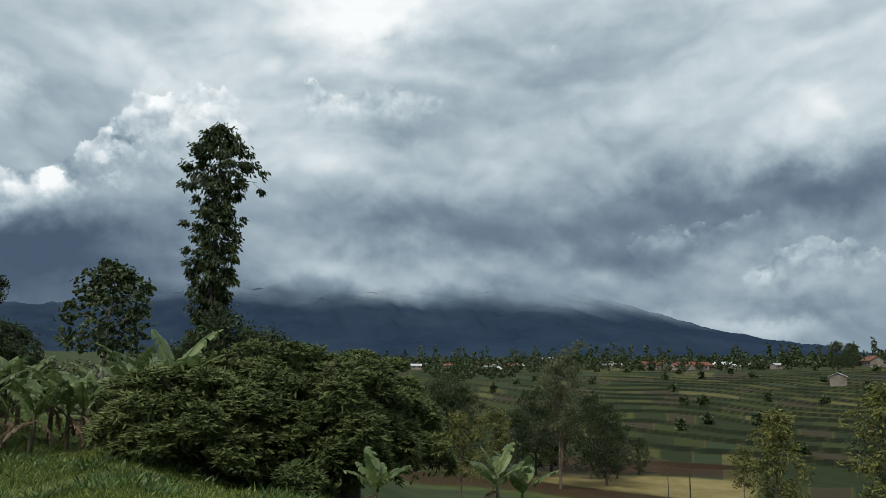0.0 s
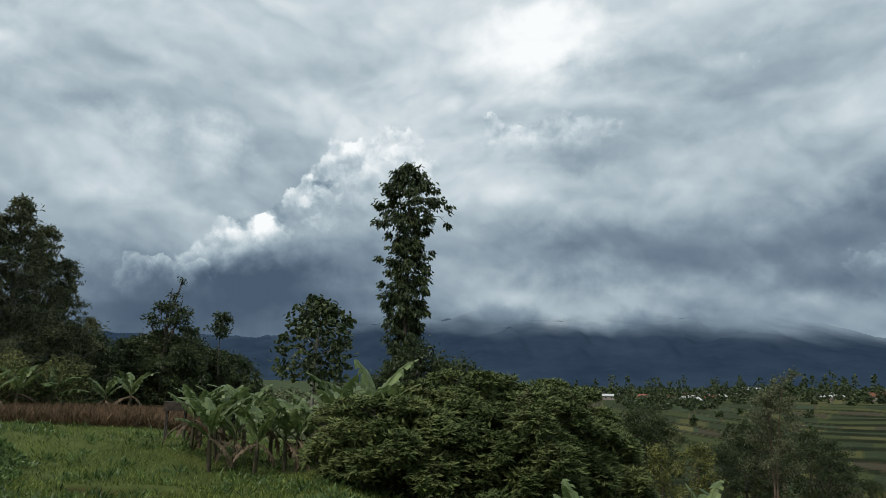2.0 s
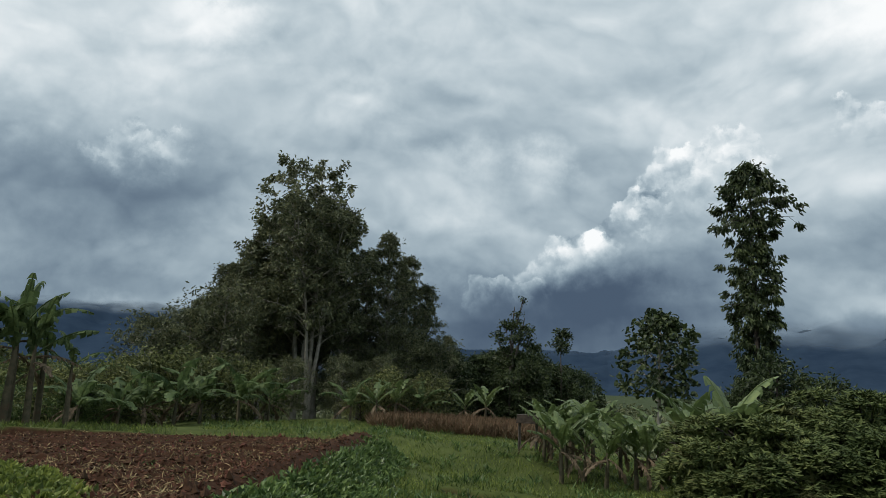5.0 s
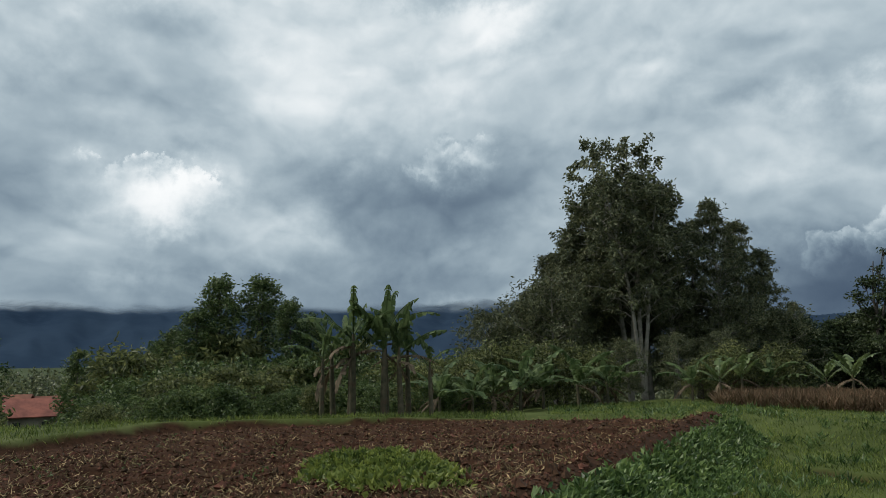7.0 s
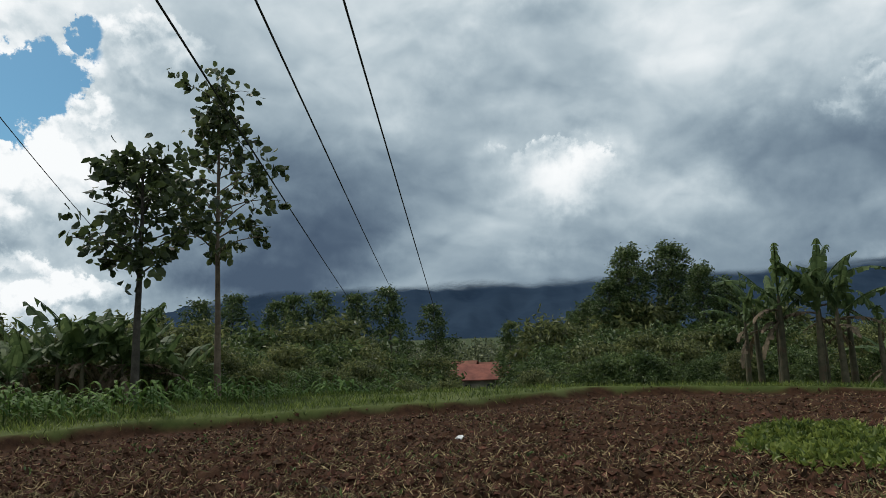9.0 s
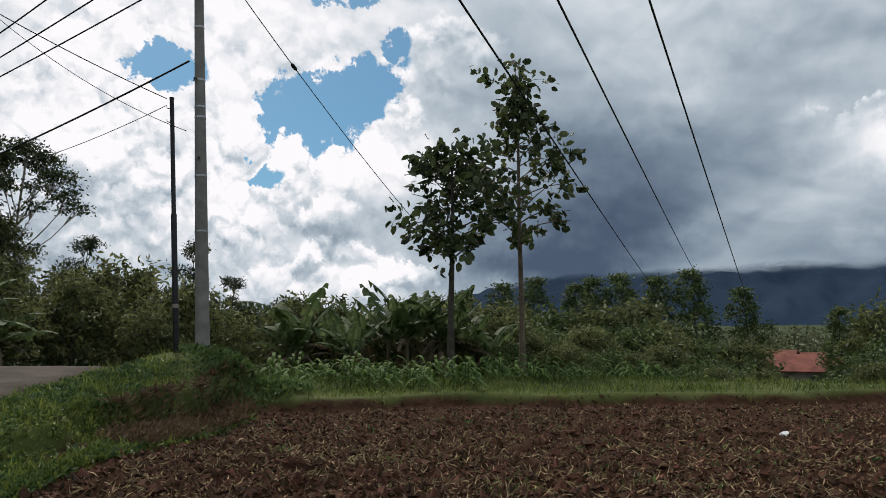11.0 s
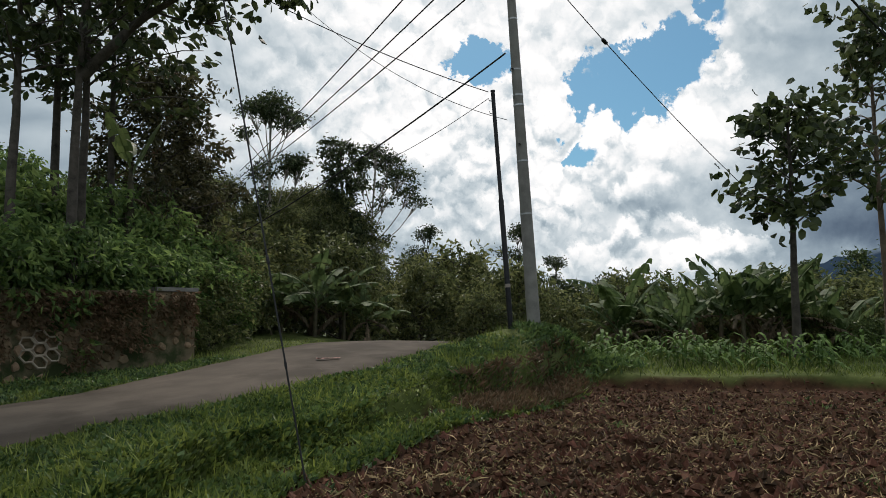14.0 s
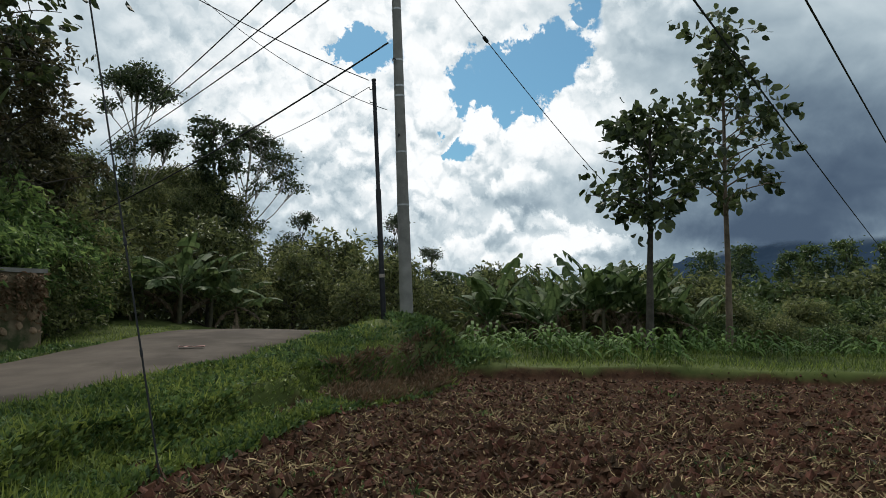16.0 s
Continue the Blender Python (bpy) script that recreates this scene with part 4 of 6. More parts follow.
def mango(label, seed, R, H, leaves):
    """A broad mango tree whose leaf whorls cover a dome down to the grass."""
    rng = np.random.RandomState(seed)
    top = thing("mango_tree", label, "tree")
    wood, crown = Shape(), Shape()
    tube(wood, [(0, 0, -0.4), (0.1, 0, 0.6), (0, 0.1, 1.4)], [0.34, 0.28, 0.22], 10)
    lumps = int(R * R * 7)
    k = (np.arange(lumps) + 0.5) / lumps
    th, ph = np.arccos(1 - k * 1.12), np.arange(lumps) * 2.39996
    bump = 1 + 0.07 * np.sin(3 * ph + 1.7 * th + seed) + rng.normal(0, 0.05, lumps)
    heart = np.stack([R * np.sin(th) * np.cos(ph), R * np.sin(th) * np.sin(ph), H * 0.68 * np.cos(th)], -1) * bump[:, None] * rng.uniform(0.76, 0.98, (lumps, 1)) + np.array([0, 0, H * 0.30])
    # every bough end is a rounded lump of twigs, each twig a whorl of long drooping leaves
    per, each = 44, 13
    n = lumps * per
    own = np.repeat(np.arange(lumps), per)
    puff = rng.normal(0, 1, (n, 3))
    puff /= np.linalg.norm(puff, axis=1)[:, None]
    outward = heart - np.array([0, 0, H * 0.2])
    outward /= np.linalg.norm(outward, axis=1)[:, None]
    puff += outward[own] * 0.9 + np.array([0, 0, 0.35])
    puff /= np.linalg.norm(puff, axis=1)[:, None]
    tips = heart[own] + puff * rng.uniform(0.42, 0.70, lumps)[own][:, None] * rng.uniform(0.82, 1.05, (n, 1)) * np.array([1, 1, 0.75])
    tips[:, 2] = np.maximum(tips[:, 2], 0.15)
    for t in tips[::31]:
        mid = t * np.array([0.45, 0.45, 0.4]) + np.array([0, 0, 1.0])
        tube(wood, np.stack([(0, 0, 1.2), mid, t * 0.97]), [0.09, 0.05, 0.012], 5)
    pick = np.repeat(np.arange(n), each)
    count = len(pick)
    ring = np.tile(np.arange(each) * 2 * math.pi / each, n) + np.repeat(rng.uniform(0, 6.3, n), each) + rng.normal(0, 0.2, count)
    drop = rng.uniform(-0.75, 0.25, count)
    way = np.stack([np.cos(ring), np.sin(ring), drop], -1) + puff[pick] * 0.45
    blades(crown, tips[pick] + rng.normal(0, 0.02, (count, 3)), way, rng.uniform(0.15, 0.25, count), rng.uniform(0.042, 0.062, count), side=np.tile([0, 0, 1.0], (count, 1)) + rng.normal(0, 0.25, (count, 3)), rng=rng, fold=-0.10)
    # shaded twigs inside close the view through the crown
    inner = rng.randint(n, size=leaves // 5)
    shrink = rng.uniform(0.62, 0.90, (len(inner), 1))
    blades(crown, tips[inner] * shrink + np.array([0, 0, H * 0.3]) * (1 - shrink) + rng.normal(0, 0.15, (len(inner), 3)), rng.normal(0, 1, (len(inner), 3)), 0.24, 0.085, rng=rng)
    wood.part("trunk", BARK_DARK, top, smooth=True)
    crown.part("crown", LEAF_MANGO, top)
    return top


place(mango("broad dark green mango tree on the slope below", 21, 3.4, 3.75, 84000), [(11.6, 20.5, 0, 1.0)])
place(mango("low mango tree by the grass edge", 23, 2.0, 2.5, 22000), [(18.6, 18.6, 30, 1.0)])
place(mango("mango tree spreading towards the valley", 22, 2.6, 4.25, 50000), [(7.0, 22, 70, 1.0)])

# mixed trees at the corner of the upper terrace
euc = tree("eucalyptus_tree", "tall grey-green eucalyptus with pale stem", "tree", 15, 0.22, [(0, 1.5), (0.25, 2.1), (0.55, 1.7), (0.8, 1.15), (0.93, 0.7), (1, 0.3)], 84, 9500, (0.30, 0.10), LEAF_EUC, BARK_PALE, 31, 0.2, 1.3, 0.7, 0.34, 5, group="corner trees")
place(euc, [(46.6, 47, 0, top_at(46.5, 47, 11.9, 15)), (43.6, 50, 100, top_at(43.4, 50, 7.9, 15)), (48.6, 50, 210, top_at(48.5, 50, 10.5, 15)), (58.6, 49, 60, top_at(59, 49, 8.6, 15)), (61.3, 52, 150, top_at(61, 52, 5.8, 15)), (41.6, 53, 30, top_at(41.5, 53, 4.0, 15)),
            (45.2, 49, 300, top_at(45, 49, 10.2, 15)), (63.2, 53, 20, top_at(63, 53, 3.4, 15)), (60.2, 47, 75, top_at(60, 47, 6.4, 15)), (57.6, 46, 320, top_at(57.6, 46, 10.6, 15)), (50.2, 47, 15, top_at(50, 47, 13.6, 15)), (55.0, 48, 255, top_at(55, 48, 14.2, 15)), (62.0, 48, 190, top_at(62, 48, 5.0, 15)), (56.4, 47, 45, top_at(56.4, 47, 12.4, 15)), (59.6, 50, 280, top_at(59.6, 50, 8.6, 15)), (63.8, 50, 110, top_at(63.8, 50, 3.0, 15)), (52.2, 49, 330, top_at(52.2, 49, 14.6, 15))])
spread = tree("spreading_tree", "tall spreading tree with two pale stems", "tree", 16, 0.36, [(0, 2.0), (0.25, 3.0), (0.6, 2.9), (0.85, 2.2), (1, 1.2)], 84, 11000, (0.30, 0.14), LEAF_EUC, BARK_PALE, 33, 0.19, 1.0, 0.5, 0.32, 5, forks=3, group="corner trees")
place(spread, [(52.6, 44, 40, top_at(52, 44, 16.9, 16)), (53.6, 46, 170, top_at(53.5, 46, 16.2, 16))])
low = tree("leafy_tree", "olive-leaved tree with low branches", "tree", 8, 0.12, [(0, 2.2), (0.4, 2.9), (0.8, 2.0), (1, 0.8)], 44, 6500, (0.30, 0.11), LEAF_EUC, BARK_PALE, 34, 0.15, 0.6, 0.4, 0.55, 4, group="corner trees")
place(low, [(48.3, 50, 0, 0.9), (55.6, 52, 90, 1.0), (59.4, 43, 200, 0.9), (45.0, 47, 250, 0.75), (61.8, 44, 130, 0.8), (57.4, 50, 20, 1.2), (42.6, 48, 320, 0.7), (64.4, 43, 60, 0.75), (52.0, 53, 40, 1.0), (50.0, 41, 140, 0.42), (53.8, 40.5, 30, 0.4), (47.0, 42, 260, 0.45)])

# dark clump further along the terrace with a dying top, and a small umbrella tree
clumpy = tree("bushy_tree", "dense dark bushy tree beyond the dry crop", "tree", 6.5, 0.05, [(0, 2.4), (0.4, 3.0), (0.75, 2.3), (1, 0.9)], 46, 9000, (0.3, 0.13), LEAF_DARK, BARK_DARK, 41, 0.15, 0.5, 0.3, 0.55, 4)
place(clumpy, [(37.0, 54, 0, top_at(37, 54, 2.9, 6.5)), (35.0, 55, 100, top_at(35, 55, 2.5, 6.5)), (32.2, 57, 200, top_at(32.2, 57, 1.6, 6.5)), (38.9, 52, 60, top_at(38.9, 52, 2.4, 6.5)), (41.5, 50, 140, 0.8), (29.9, 60, 10, 0.7), (36, 52, 170, top_at(36, 52, 2.7, 6.5)), (33.6, 55, 250, top_at(33.6, 55, 1.9, 6.5))])
dying = tufted("thin_tree", "half-bare tree with thin upright twigs", "tree", [[(0, 0, -0.3), (-0.1, 0, 4), (0.1, 0.1, 7), (0.75, 0, 10.0)], [(0.1, 0, 5), (-0.1, 0.1, 7), (0.15, 0, 9.4)], [(0.2, 0.1, 5.5), (0.6, 0, 7), (0.9, 0, 8.6)]],
               [(0, 9.0, 0.8, 0, 9.9, 0.12, 0.12, 40), (0, 8.0, 0.3, 0.1, 8.9, 0.2, 0.2, 60), (1, 6.6, -0.5, 0, 8.0, 0.4, 0.35, 220), (1, 7.2, 0.15, 0.1, 8.1, 0.35, 0.4, 200), (2, 6.4, 0.85, 0.0, 7.6, 0.5, 0.4, 280), (0, 5.4, -1.0, 0.2, 7.0, 0.4, 0.4, 200), (0, 5.8, 0.0, -0.3, 7.1, 0.45, 0.45, 230), (2, 6.0, 1.1, 0.2, 6.8, 0.4, 0.4, 190), (0, 4.5, -0.2, 0.4, 6.0, 0.6, 0.5, 300)], (0.24, 0.11), LEAF_DARK, BARK_DARK, 42, 0.08)
place(dying, [(36.6, 51, 36.6, top_at(36.4, 51, 7.3, 10))])
lolly = tree("umbrella_tree", "small thin tree with a rounded top", "tree", 8, 0.80, [(0, 0.5), (0.5, 0.75), (1, 0.3)], 14, 700, (0.26, 0.12), LEAF_DARK, BARK_DARK, 43, 0.07, 0.8, 0.3, 0.3, 3)
place(lolly, [(32.7, 54, 0, top_at(32.8, 54, 4.8, 8)), (35.0, 60, 60, top_at(35.0, 60, 3.6, 8))])

# slope beyond the field: trees, bushes, a line of slim trees
hill = tree("domed_tree", "rounded feathery tree on slim stems", "tree", 12, 0.60, [(0, 0.9), (0.3, 1.35), (0.6, 1.25), (0.85, 0.9), (1, 0.4)], 46, 5200, (0.24, 0.11), LEAF_BRIGHT, BARK_DARK, 51, 0.12, 0.9, 0.3, 0.34, 5)
place(hill, [(85.7, 50, 0, top_at(85.7, 50, 6.9, 12)), (82.4, 51, 140, top_at(82.4, 51, 6.9, 12)), (80.3, 48, 10, top_at(80.3, 48, 5.2, 12)), (87.4, 49, 310, top_at(87.4, 49, 4.4, 12)), (88.8, 54, 70, top_at(88.8, 54, 3.0, 12)), (78.8, 50, 250, top_at(78.8, 50, 4.0, 12))])
bush = tree("bush", "dense green bush on the slope below the field", "bush", 3.6, 0.03, [(0, 1.5), (0.4, 2.0), (0.8, 1.4), (1, 0.5)], 30, 5200, (0.26, 0.11), LEAF_BRIGHT, BARK_DARK, 52, 0.06, 0.6, 0.3, 0.45, 4, group="bushes on the slope")
bush_dull = tree("bush", "dull green bush on the slope below the field", "bush", 4.2, 0.03, [(0, 1.5), (0.4, 1.9), (0.8, 1.3), (1, 0.5)], 30, 5200, (0.28, 0.11), LEAF_OLIVE, BARK_DARK, 53, 0.06, 0.7, 0.4, 0.45, 4, group="bushes on the slope")
rng = np.random.RandomState(77)
spots_a, spots_b = [], []
for az in np.arange(66.5, 124, 2.3):
    for d in (30, 35, 41, 48):
        a, dd = az + rng.uniform(-1.1, 1.1), d + rng.uniform(-2, 2)
        want = np.interp(a, [66, 72, 80, 86, 92, 97, 103, 108, 115, 124], [0.4, 0.0, 0.3, 0.1, -0.8, -2.8, -2.0, 0.0, 0.2, 0.0]) + {30: -1.9, 35: -1.2, 41: -0.5, 48: 0.3}[d] + rng.uniform(-0.8, 0.6)
        size = top_at(a, dd, want, 3.7)
        if (93.5 < a < 102.5 and 34 < d < 45) or (96.3 < a < 101.6 and d > 34):
            continue
        (spots_a if rng.uniform() < 0.6 else spots_b).append((a, dd, rng.uniform(360), min(max(size, 0.45), 2.4)))
place(bush, spots_a), place(bush_dull, spots_b)
slim = tree("slim_tree", "slim columnar tree on the far slope", "tree", 10, 0.15, [(0, 1.1), (0.3, 1.3), (0.7, 1.0), (0.9, 0.7), (1, 0.3)], 44, 5000, (0.26, 0.10), LEAF_BRIGHT, BARK_DARK, 54, 0.1, 0.8, 0.3, 0.38, 4, group="slim trees on the slope")
place(slim, [(104.7, 62, 0, top_at(104.7, 62, 4.7, 10)), (109.8, 60, 50, top_at(109.8, 60, 4.5, 10)), (107.2, 64, 90, top_at(107.2, 64, 4.2, 10)), (112.4, 60, 130, top_at(112.4, 60, 4.2, 10)), (114.3, 58, 200, top_at(114.3, 58, 3.8, 10)),
             (101.0, 66, 20, top_at(101, 66, 3.2, 10)), (117.5, 56, 270, top_at(117.5, 56, 4.4, 10)), (119.8, 58, 310, top_at(119.8, 58, 4.0, 10)), (95.5, 70, 170, top_at(95.5, 70, 1.6, 10)), (122.4, 55, 30, top_at(122.4, 55, 3.4, 10)), (90.5, 70, 230, top_at(91, 70, 2.2, 10))])

# twin broad-leaved saplings in the corn
twin_a = tree("broad_leaved_tree", "tall young tree with tiers of broad leaves on a slim stem", "tree", 12, 0.42, [(0, 1.5), (0.16, 2.3), (0.36, 2.4), (0.56, 1.7), (0.76, 0.7), (0.86, 1.0), (0.95, 1.5), (1, 0.8)], 40, 1200, (0.36, 0.24), LEAF_JABON, BARK_RED, 61, 0.12, 0.75, 0.55, 0.33, 4, 0.12, group="pair of young trees")
place(twin_a, [(118.2, 26, 60, top_at(118.6, 26, 20.5, 12))])
twin_b = tree("broad_leaved_tree", "young tree with a rounded crown of broad leaves", "tree", 8, 0.50, [(0, 1.2), (0.3, 1.9), (0.6, 1.6), (0.85, 1.1), (1, 0.5)], 32, 1050, (0.34, 0.23), LEAF_JABON, BARK_DARK, 62, 0.14, 0.7, 0.5, 0.36, 4, 0.15, group="pair of young trees")
place(twin_b, [(123.9, 23, 10, top_at(125.5, 23, 14.9, 8))])

# behind the road bend
airy = tufted("umbrella_tree", "tall airy tree with a tufted umbrella crown on a thin stem", "tree", [[(0, 0, -0.3), (0.1, 0, 4), (-0.05, 0.1, 8), (0.05, 0, 10.6)]],
              [(0, 8.6, 0.0, 0.0, 11.2, 0.75, 0.7, 900), (0, 8.4, 0.75, 0.3, 10.7, 0.75, 0.5, 800), (0, 8.3, -0.75, -0.2, 10.8, 0.7, 0.55, 750), (0, 8.5, -0.3, 0.8, 11.3, 0.7, 0.5, 650), (0, 8.2, -1.2, 0.2, 9.9, 0.35, 0.3, 220), (0, 8.0, 0.9, -0.7, 10.1, 0.4, 0.3, 240),
               (0, 5.6, 1.5, 0.1, 8.1, 0.75, 0.5, 800), (0, 5.4, 0.9, -0.4, 8.3, 0.5, 0.4, 380), (0, 5.8, -0.35, 0.2, 7.9, 0.5, 0.8, 500), (0, 4.6, -0.4, 0, 6.3, 0.5, 0.8, 420), (0, 4.0, 0.3, 0.3, 5.2, 0.45, 0.6, 300)],
              (0.19, 0.095), LEAF_DARK, BARK_PALE, 71, 0.11)
arched = tufted("umbrella_tree", "slender tree with a see-through arched crown", "tree", [[(0, 0, -0.3), (0.05, 0, 3), (0.0, 0.1, 6.5), (0.2, 0, 9.4)]],
                [(0, 7.6, 0.3, 0.0, 10.0, 0.75, 0.45, 800), (0, 7.2, 1.0, 0.4, 9.5, 0.65, 0.4, 600), (0, 6.6, 1.55, -0.2, 8.8, 0.6, 0.4, 520), (0, 5.2, 2.05, 0.1, 8.0, 0.5, 0.35, 400), (0, 4.9, 2.4, 0.0, 7.4, 0.35, 0.3, 220), (0, 7.0, -0.5, 0.5, 9.4, 0.5, 0.4, 380), (0, 6.2, -0.5, -0.3, 8.4, 0.4, 0.35, 260),
                 (0, 6.4, 0.7, 0.9, 8.6, 0.45, 0.3, 260), (0, 5.6, 0.6, -0.5, 7.3, 0.35, 0.3, 170), (0, 4.4, -0.35, 0.2, 6.0, 0.45, 0.4, 280), (0, 4.0, 0.45, 0.1, 5.4, 0.4, 0.4, 240)],
                (0.19, 0.095), LEAF_DARK, BARK_PALE, 72, 0.09)
wispy = tufted("umbrella_tree", "small thin leaning tree with two leafy tufts", "tree", [[(0, 0, -0.3), (0.1, 0, 4), (0.5, 0.1, 8.0)]],
               [(0, 6.4, 0.7, 0.0, 8.5, 0.6, 0.45, 520), (0, 6.6, 0.2, 0.2, 8.3, 0.5, 0.4, 350), (0, 5.0, -0.3, 0.1, 7.0, 0.6, 0.45, 520), (0, 4.6, 0.6, -0.3, 5.9, 0.5, 0.4, 300)], (0.2, 0.1), LEAF_DARK, BARK_DARK, 79, 0.07)
place(airy, [(164.0, 36, 164, top_at(164, 36, 17.6, 11.9)), (161.4, 41, 200, top_at(161.8, 41, 10.4, 11.9))])
place(arched, [(155.9, 38, 155.9, top_at(155.2, 38, 13.7, 10.5)), (147.6, 52, 20, top_at(147.4, 52, 4.9, 10.5))])
place(wispy, [(151.9, 48, 151.9, top_at(151.6, 48, 7.3, 9.0)), (144.4, 46, 120, top_at(144.4, 46, 7.2, 9.0)), (141.2, 50, 60, top_at(141.2, 50, 4.6, 9.0))])
ivy = tree("ivy_clad_tree", "dark narrow tree wrapped in climbers", "tree", 11, 0.05, [(0, 0.9), (0.4, 0.8), (0.7, 0.8), (0.85, 1.3), (1, 0.7)], 64, 9000, (0.24, 0.13), LEAF_DARK, BARK_DARK, 172, 0.15, 0.5, 0.5, 0.4, 3)
place(ivy, [(158.0, 36, 0, top_at(158, 36, 13.8, 11))])
wood_tree = tree("wood_tree", "olive-green tree at the edge of the wood", "tree", 8, 0.2, [(0, 1.3), (0.4, 1.8), (0.8, 1.3), (1, 0.5)], 44, 8000, (0.24, 0.08), LEAF_OLIVE, BARK_PALE, 73, 0.11, 1.0, 0.8, 0.42, 4, group="trees at the wood's edge")
place(wood_tree, [(162.6, 33, 0, top_at(162.6, 33, 8.6, 8)), (160.0, 36, 80, top_at(160, 36, 9.8, 8)), (165.0, 31, 150, top_at(165, 31, 6.6, 8)), (155.8, 38, 20, top_at(155.8, 38, 5.2, 8)), (153.0, 40, 60, top_at(153, 40, 4.4, 8)), (150.0, 42, 220, top_at(150, 42, 3.6, 8)),
                  (147.5, 44, 100, top_at(147.5, 44, 4.0, 8)), (145.0, 46, 170, top_at(145, 46, 3.4, 8)), (142.6, 46, 280, top_at(142.6, 46, 1.6, 8)), (167.5, 28, 300, top_at(167.5, 28, 6.4, 8)), (169.5, 27, 40, top_at(169.5, 27, 7.5, 8)), (158.6, 33, 260, top_at(158.6, 33, 6.0, 8)), (164.0, 29, 10, top_at(164, 29, 4.5, 8)), (161.0, 30, 130, top_at(161, 30, 4.2, 8)), (156.6, 33, 330, top_at(156.6, 33, 4.4, 8)), (152.2, 36, 75, top_at(152.2, 36, 4.6, 8)), (166.4, 34, 190, top_at(166.4, 34, 7.5, 8)), (168.8, 30, 75, top_at(168.8, 30, 8, 8)), (165.4, 36, 140, top_at(165.4, 36, 8.6, 8)), (162.0, 37, 215, top_at(162, 37, 9.6, 8)), (160.8, 34, 285, top_at(160.8, 34, 8.2, 8)), (167.2, 33, 25, top_at(167.2, 33, 10.4, 8)), (163.4, 38, 95, top_at(163.4, 38, 9.6, 8)), (159.4, 37, 155, top_at(159.4, 37, 9.4, 8)), (157.0, 37, 235, top_at(157, 37, 8.0, 8)), (169.4, 31, 305, top_at(169.4, 31, 11, 8))])
wood_dark = tree("wood_tree", "dark green tree at the edge of the wood", "tree", 7, 0.05, [(0, 2.2), (0.4, 2.6), (0.8, 1.8), (1, 0.8)], 44, 7500, (0.26, 0.11), LEAF_DARK, BARK_DARK, 74, 0.13, 0.5, 0.35, 0.5, 4, group="trees at the wood's edge")
place(wood_dark, [(140.2, 44, 0, top_at(140.2, 44, 2.2, 7)), (137.0, 45, 70, top_at(137, 45, 2.6, 7)), (133.8, 46, 140, top_at(133.8, 46, 1.8, 7)), (130.6, 46, 210, top_at(130.6, 46, 0.8, 7)), (127.4, 44, 280, top_at(127.4, 44, 0.6, 7)), (124.6, 42, 0, top_at(124.6, 42, 0.9, 7)),
                  (157.4, 34, 40, top_at(157.4, 34, 3.0, 7)), (151.4, 37, 300, top_at(151.4, 37, 2.6, 7)), (148.8, 40, 90, top_at(148.8, 40, 2.4, 7)), (145.8, 42, 10, top_at(145.8, 42, 2.0, 7)), (154.2, 35, 130, top_at(154.2, 35, 2.8, 7))])
rusty = tree("rusty_tree", "dense tree with rust-tinged young leaves", "tree", 9, 0.08, [(0, 1.8), (0.4, 2.3), (0.8, 1.7), (1, 0.7)], 60, 11000, (0.24, 0.11), LEAF_RUST, BARK_DARK, 75, 0.15, 0.5, 0.4, 0.45, 4)
place(rusty, [(172.2, 25, 0, top_at(172.3, 25, 18.2, 9)), (170.4, 27, 200, top_at(170.4, 27, 12.5, 9))])
tall_left = tree("shade_tree", "tall shade tree with overhanging leafy boughs", "tree", 12, 0.56, [(0, 2.2), (0.4, 3.2), (0.8, 2.6), (1, 1.4)], 26, 850, (0.32, 0.17), LEAF_JABON, BARK_DARK, 76, 0.14, 0.6, 0.6, 0.30, 4, 0.2, group="shade trees above the wall")
place(tall_left, [(177.3, 19.5, 0, 1.0), (179.0, 21, 130, 1.05), (175.4, 21.5, 250, 0.95), (181.6, 19, 60, 1.0), (184.5, 20, 10, 1.0)])
bough = tufted("shade_tree", "shade tree with leafy boughs reaching over the road", "tree", [[(0, 0, -0.3), (0.1, 0, 4), (0.0, 0.1, 8), (-0.2, 0.2, 12.5)], [(0, 0, 7.0), (-1.2, 0.8, 8.4), (-2.6, 1.7, 9.3)]],
               [(1, 9.0, -4.3, 2.7, 9.2, 0.7, 0.35, 130), (1, 8.9, -3.6, 2.0, 9.6, 0.8, 0.4, 150), (1, 8.8, -3.2, 2.9, 9.9, 0.8, 0.4, 150), (1, 8.4, -2.4, 1.4, 9.9, 0.8, 0.5, 150), (1, 8.0, -1.6, 1.6, 9.3, 0.8, 0.4, 140), (1, 8.6, -3.0, 1.2, 8.7, 0.6, 0.3, 90),
                (0, 8.5, -1.4, 0.6, 10.6, 0.9, 0.5, 160), (0, 9.0, 0.8, 1.2, 10.4, 0.9, 0.5, 150), (0, 9.5, -2.2, 1.6, 11.2, 1.0, 0.5, 170), (0, 9.6, -3.4, 2.2, 11.0, 0.9, 0.5, 150), (0, 8.0, -0.8, 1.5, 8.9, 0.6, 0.35, 90), (0, 10, 0, 0, 12.4, 1.2, 0.7, 180), (1, 9.1, -3.9, 3.2, 10.6, 0.8, 0.4, 130)],
               (0.30, 0.165), LEAF_JABON, BARK_DARK, 276, 0.14, 0.6, group="shade trees above the wall")
place(bough, [(177.6, 18.8, 0, 1.0)])
